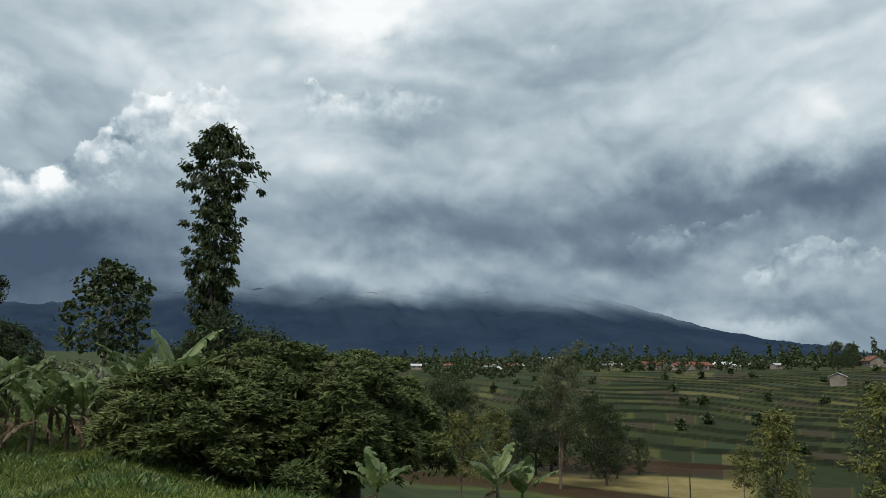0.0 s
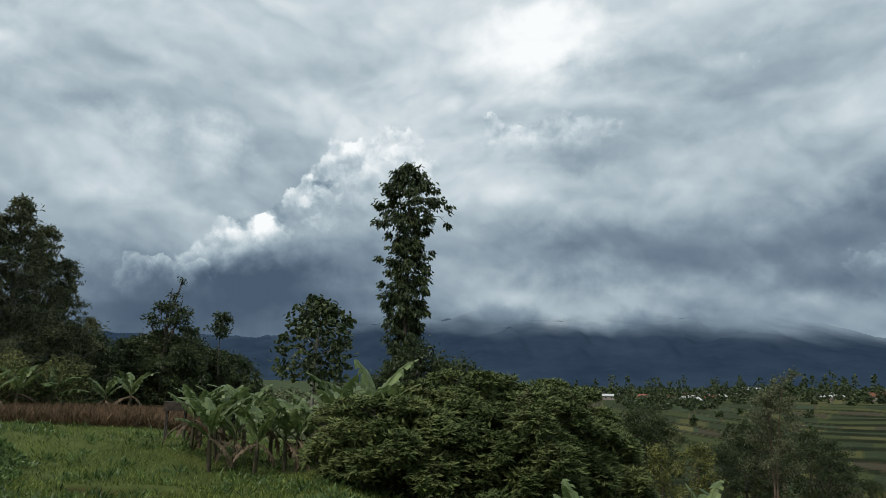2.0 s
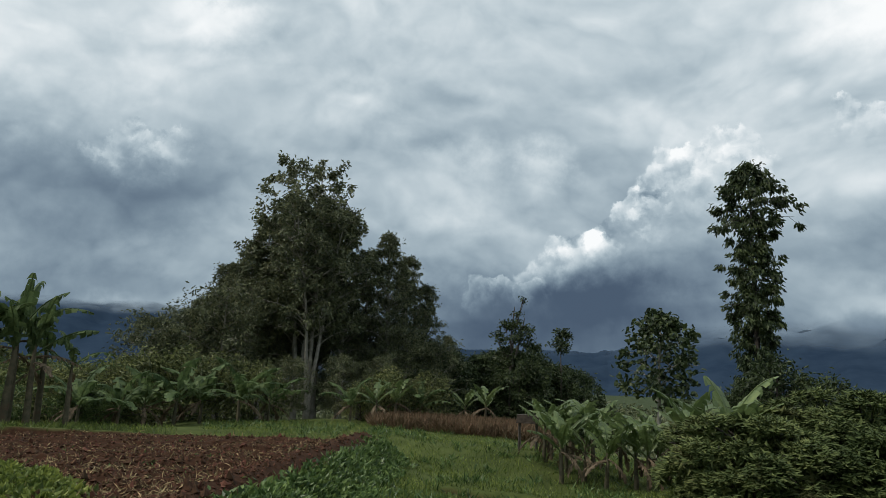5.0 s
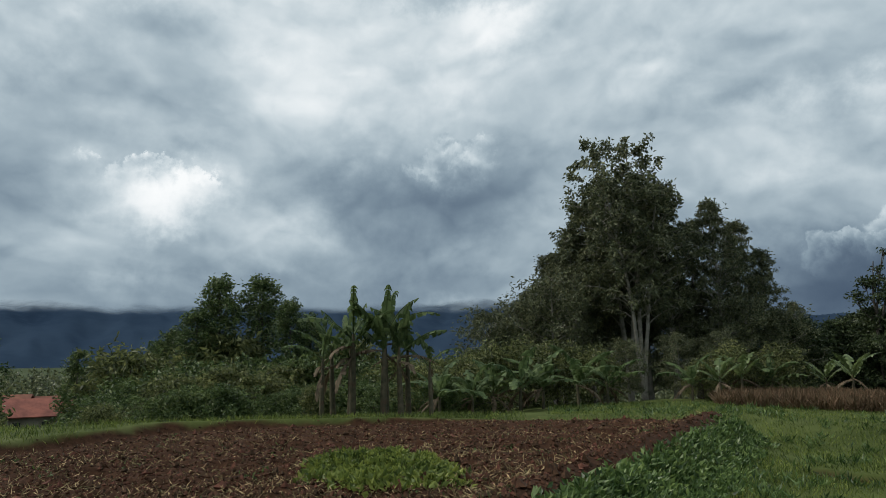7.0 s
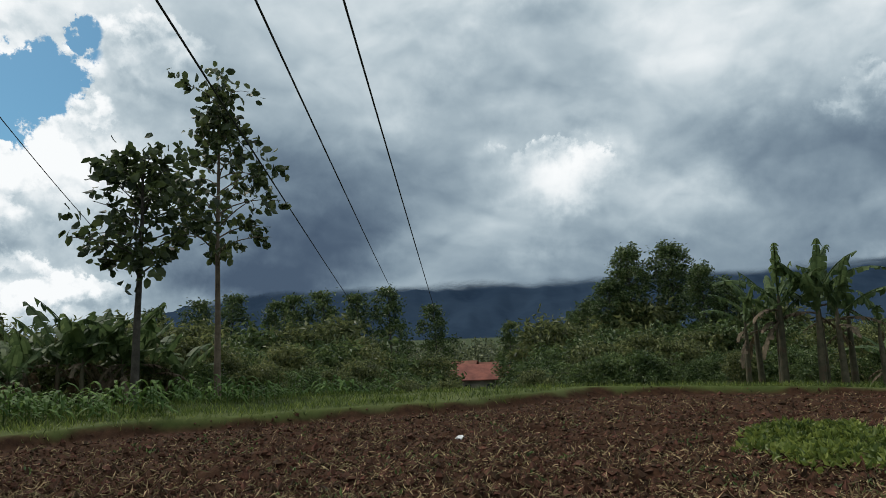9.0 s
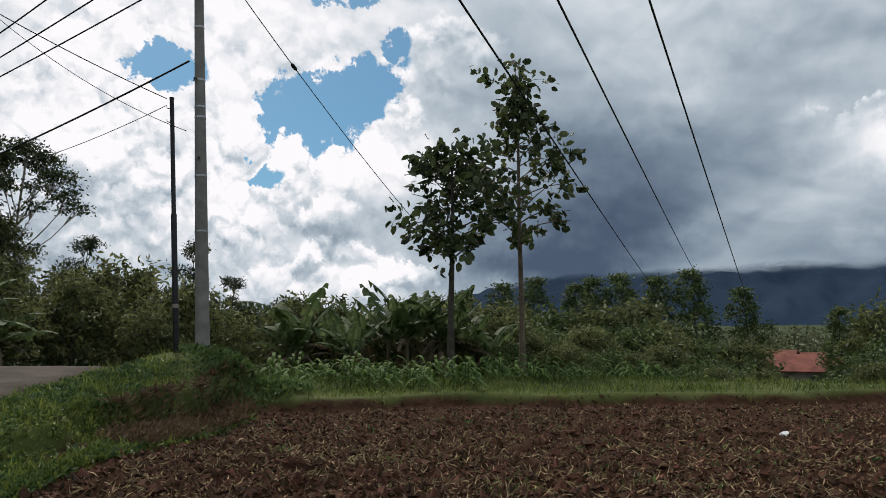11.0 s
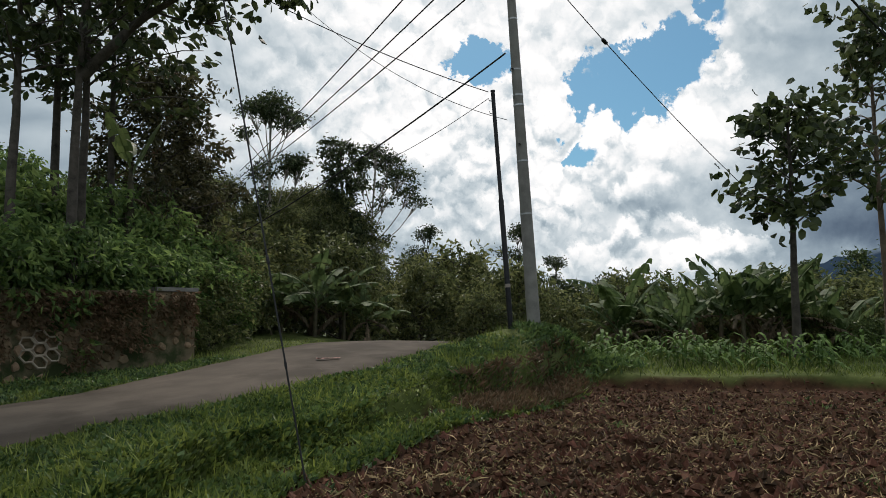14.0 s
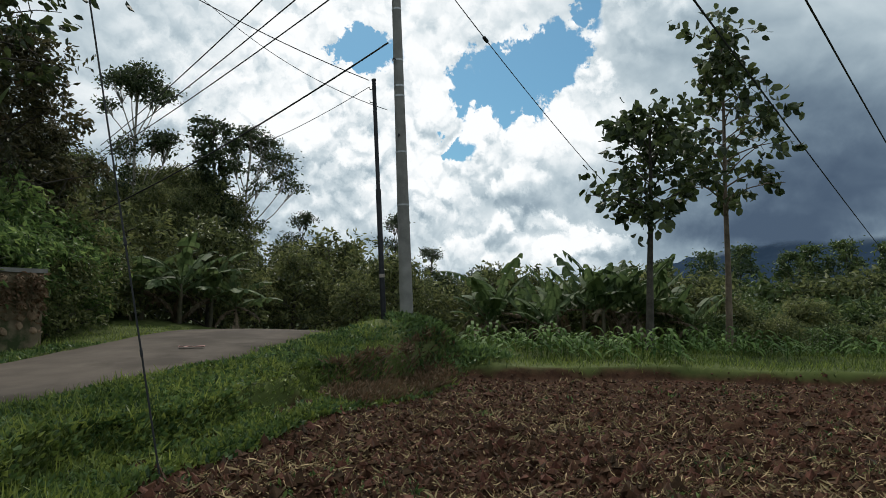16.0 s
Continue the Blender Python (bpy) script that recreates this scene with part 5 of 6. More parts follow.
airy_wood = tree("understorey_tree", "light green airy tree behind the shade trees", "tree", 8, 0.2, [(0, 1.2), (0.4, 1.9), (0.8, 1.5), (1, 0.6)], 36, 2600, (0.28, 0.12), LEAF_CASSAVA, BARK_PALE, 176, 0.1, 0.7, 0.6, 0.45, 4, group="understorey above the wall")
place(airy_wood, [(175.6, 26, 0, top_at(175.6, 26, 10.5, 8)), (178.6, 25, 80, top_at(178.6, 25, 10, 8)), (181.4, 26, 160, top_at(181.4, 26, 11.5, 8)), (173.8, 24, 240, top_at(173.8, 24, 9.5, 8)), (177.0, 23.4, 300, top_at(177, 23.4, 8.6, 8)), (184.5, 25, 30, top_at(184.5, 25, 12, 8))])
cassava = tree("wall_shrub", "leafy shrub spilling over the stone wall", "bush", 3, 0.1, [(0, 1.1), (0.4, 1.5), (0.8, 1.1), (1, 0.4)], 30, 3600, (0.22, 0.09), LEAF_CASSAVA, BARK_PALE, 77, 0.05, 0.6, 0.6, 0.36, 4, group="shrubs above the wall")
place(cassava, [(180.5, 18.2, 0, 1.0), (177.6, 18.8, 70, 1.05), (174.8, 19.6, 140, 1.0), (172.4, 20.4, 210, 0.9), (179.3, 20.6, 280, 1.3), (175.9, 22.0, 350, 1.4), (172.8, 22.5, 30, 1.25), (170.2, 21.8, 100, 0.9), (183.5, 17.8, 50, 1.1), (182, 21, 10, 1.5), (169.0, 24, 200, 1.0), (167.4, 23, 240, 0.7)])

thicket = tree("roadside_bush", "low dense bush beside the road bend", "bush", 2.4, 0.02, [(0, 1.1), (0.4, 1.5), (0.8, 1.0), (1, 0.4)], 26, 3600, (0.2, 0.08), LEAF_OLIVE, BARK_DARK, 78, 0.05, 0.6, 0.4, 0.4, 4, group="bushes by the road bend")
place(thicket, [(168.4, 21.5, 0, 0.8), (166.6, 24.5, 60, 1.0), (164.4, 28.5, 120, 1.4), (161.0, 29.5, 180, 1.0), (158.4, 28, 240, 1.4), (155.0, 30, 300, 0.9), (152.0, 31, 30, 1.3), (149.4, 34, 90, 1.7), (147.0, 30, 150, 1.0), (144.0, 32, 210, 1.5), (140.8, 30, 270, 1.0),
                (169.6, 24.5, 100, 1.3), (167.8, 27, 200, 1.4), (170.4, 20.4, 280, 0.6), (43.2, 41, 15, 1.0), (46.2, 39.5, 75, 1.0), (48.4, 39, 135, 0.7), (56.4, 38, 315, 1.0), (59.2, 37, 45, 1.1), (61.8, 36, 105, 1.2), (64.4, 35, 165, 1.2), (67.0, 33, 225, 1.1), (69.8, 31, 285, 1.0), (119.0, 31, 25, 1.2), (121.6, 31, 85, 1.3), (124.4, 30.5, 145, 1.4), (127.2, 31, 205, 1.4), (130.2, 31, 265, 1.3), (133.2, 30.5, 325, 1.3), (136.2, 30, 55, 1.3)])
# valley on the open side
gum = tree("gum_tree", "slender gum tree on several bare stems", "tree", 13, 0.35, [(0, 1.6), (0.3, 2.2), (0.7, 1.8), (1, 0.8)], 44, 6500, (0.28, 0.10), LEAF_EUC, BARK_RED, 81, 0.13, 0.9, 0.4, 0.5, 4, forks=3, group="valley trees")
place(gum, [(-9.3, 66, 0, top_at(-9.4, 66, 0.9, 13))])
valley = tree("valley_tree", "dark rounded tree beside the fields", "tree", 9, 0.1, [(0, 2.2), (0.4, 2.8), (0.8, 2.0), (1, 0.8)], 44, 7000, (0.3, 0.12), LEAF_DARK, BARK_DARK, 82, 0.15, 0.6, 0.3, 0.55, 4, group="valley trees")
place(valley, [(-7.4, 78, 0, 0.95), (-11.6, 80, 70, 0.95), (-13.6, 82, 140, 0.6), (-6.0, 74, 210, 0.7), (0.4, 82, 30, 1.0), (2.6, 86, 100, 1.0), (-1.6, 84, 170, 0.95), (-0.4, 90, 250, 1.1), (4.8, 84, 230, 0.7), (-15.2, 86, 300, 0.45), (-4.5, 84, 10, 0.4), (-33, 55, 60, 1.0), (-12.8, 74, 95, 0.85), (-8.6, 84, 320, 1.05), (-29.0, 300, 0, 1.2), (-29.9, 310, 50, 1.1)])
sapling = tree("sapling", "thin yellow-green sapling in the valley field", "tree", 6, 0.25, [(0, 0.9), (0.4, 1.25), (0.8, 0.8), (1, 0.3)], 24, 2200, (0.26, 0.10), LEAF_YELLOW, BARK_RED, 83, 0.06, 0.9, 0.4, 0.36, 3, group="saplings")
place(sapling, [(-24.6, 46, 0, top_at(-24.6, 46, -3.6, 6)), (-4.1, 44, 90, top_at(-4.1, 44, -4.2, 6)), (-22.5, 70, 30, 0.8), (-1.6, 38, 200, 0.75), (-31.8, 40, 20, 1.35)])

# ---- far woods, hedges and tree lines: too many to count ----
def far_woods(name, label, spots, material, seed, leaf=0.9):
    """Tree after tree as rough sprays of leaves. spots: compass, distance, height, width."""
    rng = np.random.RandomState(seed)
    s = Shape()
    for az, d, H, W in spots:
        p = on_ground(az, d)
        n = 70
        t = rng.uniform(0, 1, n)
        rad = W * np.sqrt(rng.uniform(0.1, 1, n)) * np.sin(np.pi * (0.12 + 0.8 * t)) * 0.6
        ph = rng.uniform(0, 2 * math.pi, n)
        at = np.stack([p.x + rad * np.cos(ph), p.y + rad * np.sin(ph), p.z + t * H], -1)
        L = leaf * rng.uniform(0.6, 1.3, n) * (0.5 + d / 400)
        blades(s, at, rng.normal(0, 1, (n, 3)), L, L * 0.7, rng=rng)
        tube(s, [(p.x, p.y, p.z - 0.5), (p.x, p.y, p.z + H * 0.8)], [0.2, 0.08], 4)
    return tagged(s.part(name, material, kind="stuff"), label, "trees")


rng = np.random.RandomState(9)
spots = [(rng.uniform(-34, 20), rng.uniform(400, 760), rng.uniform(4, 9), rng.uniform(3, 7)) for _ in range(620)]
spots += [(rng.uniform(-34, -4), rng.uniform(105, 400), rng.uniform(0.8, 2.2), rng.uniform(0.8, 2.0)) for _ in range(45)]
spots += [(rng.uniform(-6, 1), rng.uniform(280, 480), rng.uniform(2.5, 5), rng.uniform(2.5, 5)) for _ in range(70)]
spots += [(a, 560 + rng.uniform(-60, 60), rng.uniform(9, 17), rng.uniform(2.5, 5)) for a in rng.uniform(-33, 5, 70)]
far_woods("far_trees", "scattered trees among the distant farmland", spots, LEAF_DARK, 91, 1.1)
spots = [(rng.uniform(20, 70), rng.uniform(75, 260), rng.uniform(4, 8), rng.uniform(4, 8)) for _ in range(420)]
spots += [(rng.uniform(64, 150), rng.uniform(62, 260), rng.uniform(4, 9), rng.uniform(4, 8)) for _ in range(1500)]
spots = [p for p in spots if not (93 < p[0] < 103.5 and p[1] < 95)]
far_woods("far_woods", "dense mixed woodland below the mountain", spots, LEAF_EUC, 92, 0.9)


# ---- banana plants ----
def banana_leaf(length, width, rise, bend, torn, seed, sections=11):
    """One leaf from its base outward along x: arched midrib, two blade halves that hang, slit where the wind tore it."""
    rng = np.random.RandomState(seed)
    s = Shape()
    q = np.linspace(0, 1, sections)
    ang = rise - bend * q ** 1.3
    step = length / (sections - 1)
    x = np.concatenate([[0], np.cumsum(np.cos(ang[:-1]) * step)])
    z = np.concatenate([[0], np.cumsum(np.sin(ang[:-1]) * step)])
    half = width / 2 * np.clip(np.sin(np.pi * np.clip((q - 0.10) / 0.93, 0, 1)) ** 0.55, 0, 1)
    mid = np.stack([x, np.zeros_like(x), z], -1)
    tube(s, mid, 0.028 * (1 - 0.85 * q) + 0.004, 5)
    for side in (-1, 1):
        for i in range(sections - 1):
            if half[i] + half[i + 1] < 0.02:
                continue
            cut = rng.uniform(0.25, 0.85) if rng.uniform() < torn else 0.0
            hang = rng.uniform(0.15, 0.4) + (rng.uniform(0.3, 1.0) if cut else 0)
            a, b = mid[i], mid[i + 1]
            for lo, hi in ((0, 0.5), (0.5, 1.0)):
                k = 0.5 * (1 if lo else 0)
                gap = cut * step * 0.5
                w0, w1 = half[i], half[i + 1]
                f = lambda base, w, t, shift: (base[0] + shift * t + 0.10 * w, side * w * t * math.cos(hang * t), base[2] + 0.10 * w * t - w * t * math.sin(hang * t) * 0.9 + 0.006)
                s.add([f(a, w0, lo, gap), f(a, w0, hi, gap), f(b, w1, hi, -gap * 0.4), f(b, w1, lo, -gap * 0.4)], [[0, 1, 2, 3]])
    return s


def banana(label, H, leaves, length, seed, torn=0.4, dry=2, fresh=True, upright=0.0, group="banana plants", slim=1.0):
    rng = np.random.RandomState(seed)
    top = thing("banana_plant", label, "banana plant", group)
    stem = Shape()
    tube(stem, [(0, 0, -0.2), (0.03, 0, H * 0.35), (0.05, 0.02, H * 0.7), (0.04, 0.02, H)], [0.05 + 0.026 * H, 0.045 + 0.021 * H, 0.04 + 0.015 * H, 0.035], 9)
    stem.part("stem", STEM_BANANA, top, smooth=True)
    mat = LEAF_BANANA if fresh else LEAF_BANANA_SHADED
    for i in range(leaves):
        rise = radians(rng.uniform(52, 82) - 40 * (i / leaves) * (1 - upright))
        ob = banana_leaf(length * rng.uniform(0.8, 1.1), length * slim * rng.uniform(0.26, 0.33), rise, radians(rng.uniform(50, 95) - 35 * upright), torn, seed * 31 + i).part("leaf", mat, top)
        ob.matrix_basis = pose(0.04, 0.02, H * (1.0 - 0.04 * i), 0, 0, i * 137.5 + rng.uniform(-20, 20))
    for i in range(dry):
        ob = banana_leaf(length * rng.uniform(0.55, 0.8), length * 0.16, radians(rng.uniform(-30, 10)), radians(rng.uniform(50, 80)), 0.9, seed * 57 + i).part("dry_leaf", LEAF_DRY, top, "withered brown hanging leaf")
        ob.matrix_basis = pose(0.03, 0.02, H * rng.uniform(0.7, 0.9), 0, 0, rng.uniform(0, 360))
    return top


tattered = banana("tall banana plant with wind-torn leaves and dry hanging ones", 2.5, 4, 1.9, 1, 0.8, 2, False, 0.3, "ragged banana clump", 0.9)
place(tattered, [(75.4, 23.6, 0, 1.1), (72.8, 23.8, 160, 1.15), (76.9, 24.4, 230, 0.95), (71.0, 24.6, 300, 0.95), (69.2, 24.0, 200, 0.75), (77.8, 23.4, 20, 0.8)])
young = banana("young banana plant with broad fresh leaves", 1.35, 7, 1.75, 2, 0.45, 3, True, 0.5, "banana row by the mango", 0.9)
place(young, [(29.3, 21.6, 0, 0.85), (30.9, 22.6, 60, 0.8), (27.1, 22.0, 120, 0.85), (32.2, 23.2, 200, 0.82), (28.2, 23.4, 260, 0.9), (33.4, 24.4, 310, 0.8), (25.6, 22.6, 20, 0.8), (31.8, 25, 90, 0.9), (30.2, 24.8, 170, 0.95), (34.0, 23.8, 20, 0.85), (32.6, 22.0, 140, 0.9), (26.2, 21.6, 115, 0.9), (24.8, 23.0, 65, 1.0), (23.6, 21.0, 165, 0.8),
              (38.6, 40, 10, 1.0), (40.2, 41, 70, 0.9), (47.2, 36, 100, 0.9), (45.6, 38, 200, 1.0)])
broad = banana("broad banana plant with long arching leaves", 2.4, 7, 2.2, 3, 0.3, 2, True, 0.5, "banana row by the mango", 1.3)
place(broad, [(20.5, 19.6, 30, 0.85), (23.0, 20.4, 200, 0.7), (4.9, 13.0, 100, 0.36), (-4.4, 21, 40, 0.6), (-6.4, 22, 150, 0.6)])
grove = banana("banana plant with drooping grey-green leaves", 1.3, 8, 2.2, 4, 0.55, 3, False, 0.1, "bananas under the corner trees")
place(grove, [(62.2, 30, 0, 0.95), (60.4, 31, 90, 0.9), (64.2, 30.5, 200, 0.85), (57.6, 33, 250, 1.0), (55.4, 34, 300, 0.85), (66.0, 29, 30, 0.8), (68.6, 27.5, 100, 0.8), (49.2, 37, 60, 0.8), (43.6, 40, 130, 0.9),
              (163.0, 25.5, 0, 0.95), (160.4, 25.0, 80, 1.05), (158.2, 25.5, 170, 0.95), (156.3, 26.0, 250, 0.85), (165.4, 25, 310, 0.8)])
ragged = banana("banana plant with upright ragged young leaves", 2.6, 6, 2.0, 6, 0.8, 2, False, 0.8, "ragged banana clump")
place(ragged, [(73.0, 23.4, 15, 1.0), (75.6, 24.0, 110, 0.9), (71.6, 23.6, 220, 0.92)])
lone = banana("tall banana plant with a broad upright leaf", 4.7, 3, 1.5, 7, 0.05, 2, True, 1.0, "", 1.5)
place(lone, [(174.0, 21.0, 264, 1.15)])
corn_side = banana("banana plant with torn upright leaves by the corn", 1.7, 7, 2.4, 5, 0.5, 4, False, 0.75, "bananas by the corn", 1.1)
place(corn_side, [(124.8, 26.5, 0, 0.95), (126.8, 27, 70, 0.95), (129.0, 26.2, 140, 1.0), (130.8, 27.0, 200, 0.9), (122.6, 28, 260, 0.9), (135.8, 26.0, 320, 1.0), (133.4, 28, 100, 0.85), (120.8, 28.5, 170, 0.85), (131.8, 25.0, 230, 0.7), (127.4, 25.8, 190, 1.0), (124.0, 27.4, 310, 1.0), (136.4, 25.4, 250, 0.75)])


# ---- small growth: grass, weeds, corn, dry crop, straw, clods ----
def sow(name, label, category, test, count, box, material, length, width, seed, lean=0.5, tuft=1, spread=0.05, lift=0.0, flat=False):
    """Blades over the ground wherever test(x, y) allows. box: compass from, to, distance from, to."""
    rng = np.random.RandomState(seed)
    az = np.radians(rng.uniform(box[0], box[1], count))
    d = np.sqrt(rng.uniform(box[2] ** 2, box[3] ** 2, count)) if not flat else box[2] * (box[3] / box[2]) ** rng.uniform(0, 1, count)
    x, y = -d * np.sin(az), d * np.cos(az)
    keep = test(x, y, rng)
    x, y = x[keep], y[keep]
    x, y = np.repeat(x, tuft), np.repeat(y, tuft)
    x, y = x + rng.normal(0, spread, len(x)), y + rng.normal(0, spread, len(x))
    at = np.stack([x, y, height(x, y) + lift - 0.01], -1)
    n = len(at)
    way = np.stack([rng.normal(0, lean, n), rng.normal(0, lean, n), np.ones(n)], -1)
    k = rng.uniform(0.5, 1.3, n)
    s = Shape()
    blades(s, at, way, length * k, width * k, rng=rng, fold=0.12, tip=0.45)
    return tagged(s.part(name, material, kind="stuff"), label, category)


def off_road(x, y):
    return road_near(x, y)[0] > 2.0 + 0.15 * value_noise(x / 0.4, y / 0.4, 51)


def bare(x, y):
    return np.exp(-(off_line(x, y, SCARP) / 0.2) ** 2) + 0.35 * value_noise(x / 0.8, y / 0.8, 22) > 0.85


patchy = lambda x, y, rng, k=0.0: rng.uniform(size=len(x)) < 0.65 + 0.5 * value_noise(x / 1.1, y / 1.1, 41) - k
verge = lambda x, y, rng: (in_field(x, y) < -0.05) & off_road(x, y) & ~bare(x, y) & patchy(x, y, rng)
sow("grass", "short green grass on the roadside bank", "grass", verge, 200000, (136, 196, 5, 23), GRASS, 0.075, 0.013, 1, 0.6, 1, flat=True)
sow("tall_grass", "taller tufts of grass and weeds on the bank", "grass", verge, 2600, (136, 190, 5.5, 20), GRASS, 0.20, 0.016, 2, 0.55, 9, 0.06, flat=True)
sow("bank_weeds", "broad-leaved weeds on the bank", "weeds", lambda x, y, rng: verge(x, y, rng) & (value_noise(x / 0.5, y / 0.5, 61) > -0.3), 34000, (138, 186, 5.5, 18), WEEDS, 0.085, 0.05, 3, 1.2, 4, 0.06, 0.045, flat=True)
sow("verge_weeds", "small leafy weeds along the verge", "weeds", verge, 52000, (142, 186, 5.2, 12), GRASS, 0.08, 0.046, 17, 1.3, 2, 0.05, 0.045, flat=True)
mound = lambda x, y, rng: (np.hypot(x - polar(139.5, 15.9).x, y - polar(139.5, 15.9).y) < 1.15 + 0.4 * value_noise(x, y, 17)) & (in_field(x, y) < -0.1) & off_road(x, y)
sow("mound_weeds", "bushy weeds round the pole's foot", "weeds", mound, 7000, (133, 150, 13, 20), WEEDS, 0.15, 0.06, 4, 1.2, 4, 0.16, 0.10)
sow("bank_grass", "dense grass over the bank beside the field", "grass", verge, 130000, (138, 172, 6.5, 15.5), GRASS, 0.065, 0.014, 12, 0.8)
strip = lambda x, y, rng: (in_field(x, y) + 0.15 * value_noise(x / 0.4, y / 0.4, 43) < -0.2) & patchy(x, y, rng)
sow("field_edge_grass", "grass strip along the field's far edge", "grass", strip, 60000, (62, 139, 15, 26), GRASS, 0.17, 0.018, 5, 0.5)
lawn = lambda x, y, rng: (in_field(x, y) < -0.4) & ((np.abs(np.hypot(x, y) - 17.75 + 0.25 * value_noise(x / 1.5, y / 1.5, 12)) > 0.22) | (np.abs(np.degrees(np.arctan2(-x, y)) - 38) > 3.8)) & patchy(x, y, rng, 0.1)
sow("terrace_grass", "bright grass on the terrace", "grass", lawn, 190000, (8, 60, 9, 36), GRASS, 0.115, 0.018, 6, 0.5, flat=True)
sow("lawn_tufts", "coarser tufts of grass and weeds on the terrace", "grass", lambda x, y, rng: lawn(x, y, rng) & (value_noise(x / 0.9, y / 0.9, 47) > 0.0), 5200, (8, 60, 9, 34), WEEDS, 0.24, 0.035, 16, 0.8, 9, 0.10, flat=True)
bund_line = [polar(47.4, 21.6).xy, polar(51.5, 14.6).xy, polar(57.5, 10).xy, polar(70, 5.5).xy]
on_bund = lambda x, y, rng: (off_line(x, y, bund_line) < 1.15 + 0.2 * value_noise(x, y, 71)) & (in_field(x, y) < -0.3)
sow("bund_weeds", "thick creeping weeds on the bund's flank", "weeds", on_bund, 30000, (44, 80, 5, 23), WEEDS, 0.13, 0.07, 7, 1.1, 4, 0.09, 0.08, flat=True)
on_tuft = lambda x, y, rng: ((x - WEEDS_AT.x) / 1.9) ** 2 + ((y - WEEDS_AT.y) / 1.15) ** 2 < rng.uniform(0.6, 1.0, len(x)) ** 2
sow("weed_patch", "patch of creeping weeds left in the field", "weeds", on_tuft, 16000, (62, 84, 8.5, 14), GRASS, 0.12, 0.065, 8, 1.1, 3, 0.07, 0.06)
sow("field_weeds", "single weeds between the clods", "weeds", lambda x, y, rng: (in_field(x, y) > 0.2) & (value_noise(x / 0.8, y / 0.8, 81) > 0.42), 4200, (46, 165, 5, 22), WEEDS, 0.08, 0.03, 9, 0.9, 4, 0.05, 0.02, flat=True)
sow("straw", "dry maize straw strewn over the ploughed soil", "straw", lambda x, y, rng: (in_field(x, y) > 0.25) & (rng.uniform(size=len(x)) < 0.6 + 0.6 * value_noise(x / 1.3, y / 1.3, 82)), 30000, (46, 168, 4.5, 22), STRAW, 0.13, 0.015, 10, 2.0, 1, 0.0, 0.06, flat=True)
sow("straw_heaps", "thicker drifts of maize straw on the soil", "straw", lambda x, y, rng: (in_field(x, y) > 0.3) & (value_noise(x / 0.9, y / 0.9, 84) > 0.3), 9000, (46, 168, 4.5, 22), STRAW, 0.15, 0.016, 13, 2.5, 2, 0.08, 0.05, flat=True)
sow("chaff", "short broken bits of straw on the soil", "straw", lambda x, y, rng: (in_field(x, y) > 0.15) & (value_noise(x / 0.7, y / 0.7, 85) > rng.uniform(-1.0, 0.7, len(x))), 52000, (46, 168, 4.5, 22), STRAW, 0.05, 0.018, 14, 2.5, 1, 0.0, 0.045, flat=True)
hollow = lambda x, y, rng: (off_line(x, y, SCARP) < 0.45) & (np.abs(np.degrees(np.arctan2(-x, y)) - 144) < 5)
sow("dry_weeds", "brown dried weeds hanging over the bank", "weeds", hollow, 9000, (138, 150, 10.5, 16), DRYCROP, 0.16, 0.03, 15, 1.2, 2, 0.05, 0.06)
sow("dry_crop", "reddish-brown dry crop beyond the grass", "crop", lambda x, y, rng: value_noise(x / 1.6, y / 1.6, 83) > rng.uniform(-1.3, 0.5, len(x)), 36000, (33.0, 47.5, 31.5, 41), DRYCROP, 0.6, 0.045, 11, 0.5)


def clods():
    rng = np.random.RandomState(14)
    n = 80000
    az, d = np.radians(rng.uniform(46, 168, n)), 4.5 * (22 / 4.5) ** rng.uniform(0, 1, n)
    x, y = -d * np.sin(az), d * np.cos(az)
    k = in_field(x, y) > rng.uniform(-0.3, 0.2, n)
    x, y = x[k], y[k]
    n = len(x)
    c = np.stack([x, y, height(x, y) + 0.01], -1)
    r = rng.uniform(0.010, 0.040, n) * np.where(rng.uniform(size=n) < 0.15, 2.1, 1)
    base = np.array([(1, 0, 0), (0, 1, 0), (-1, 0, 0), (0, -1, 0), (0, 0, 1), (0, 0, -1)], float)
    v = c[:, None] + base[None] * r[:, None, None] * rng.uniform(0.55, 1.3, (n, 6, 1)) + rng.normal(0, 0.25, (n, 6, 3)) * r[:, None, None]
    f = np.array([(0, 1, 4), (1, 2, 4), (2, 3, 4), (3, 0, 4), (1, 0, 5), (2, 1, 5), (3, 2, 5), (0, 3, 5)])
    s = Shape()
    s.add(v, (np.arange(n)[:, None, None] * 6 + f[None]).reshape(-1, 3))
    return tagged(s.part("soil_clods", CLOD, kind="stuff"), "dark reddish-brown clods of ploughed earth", "soil")


clods()


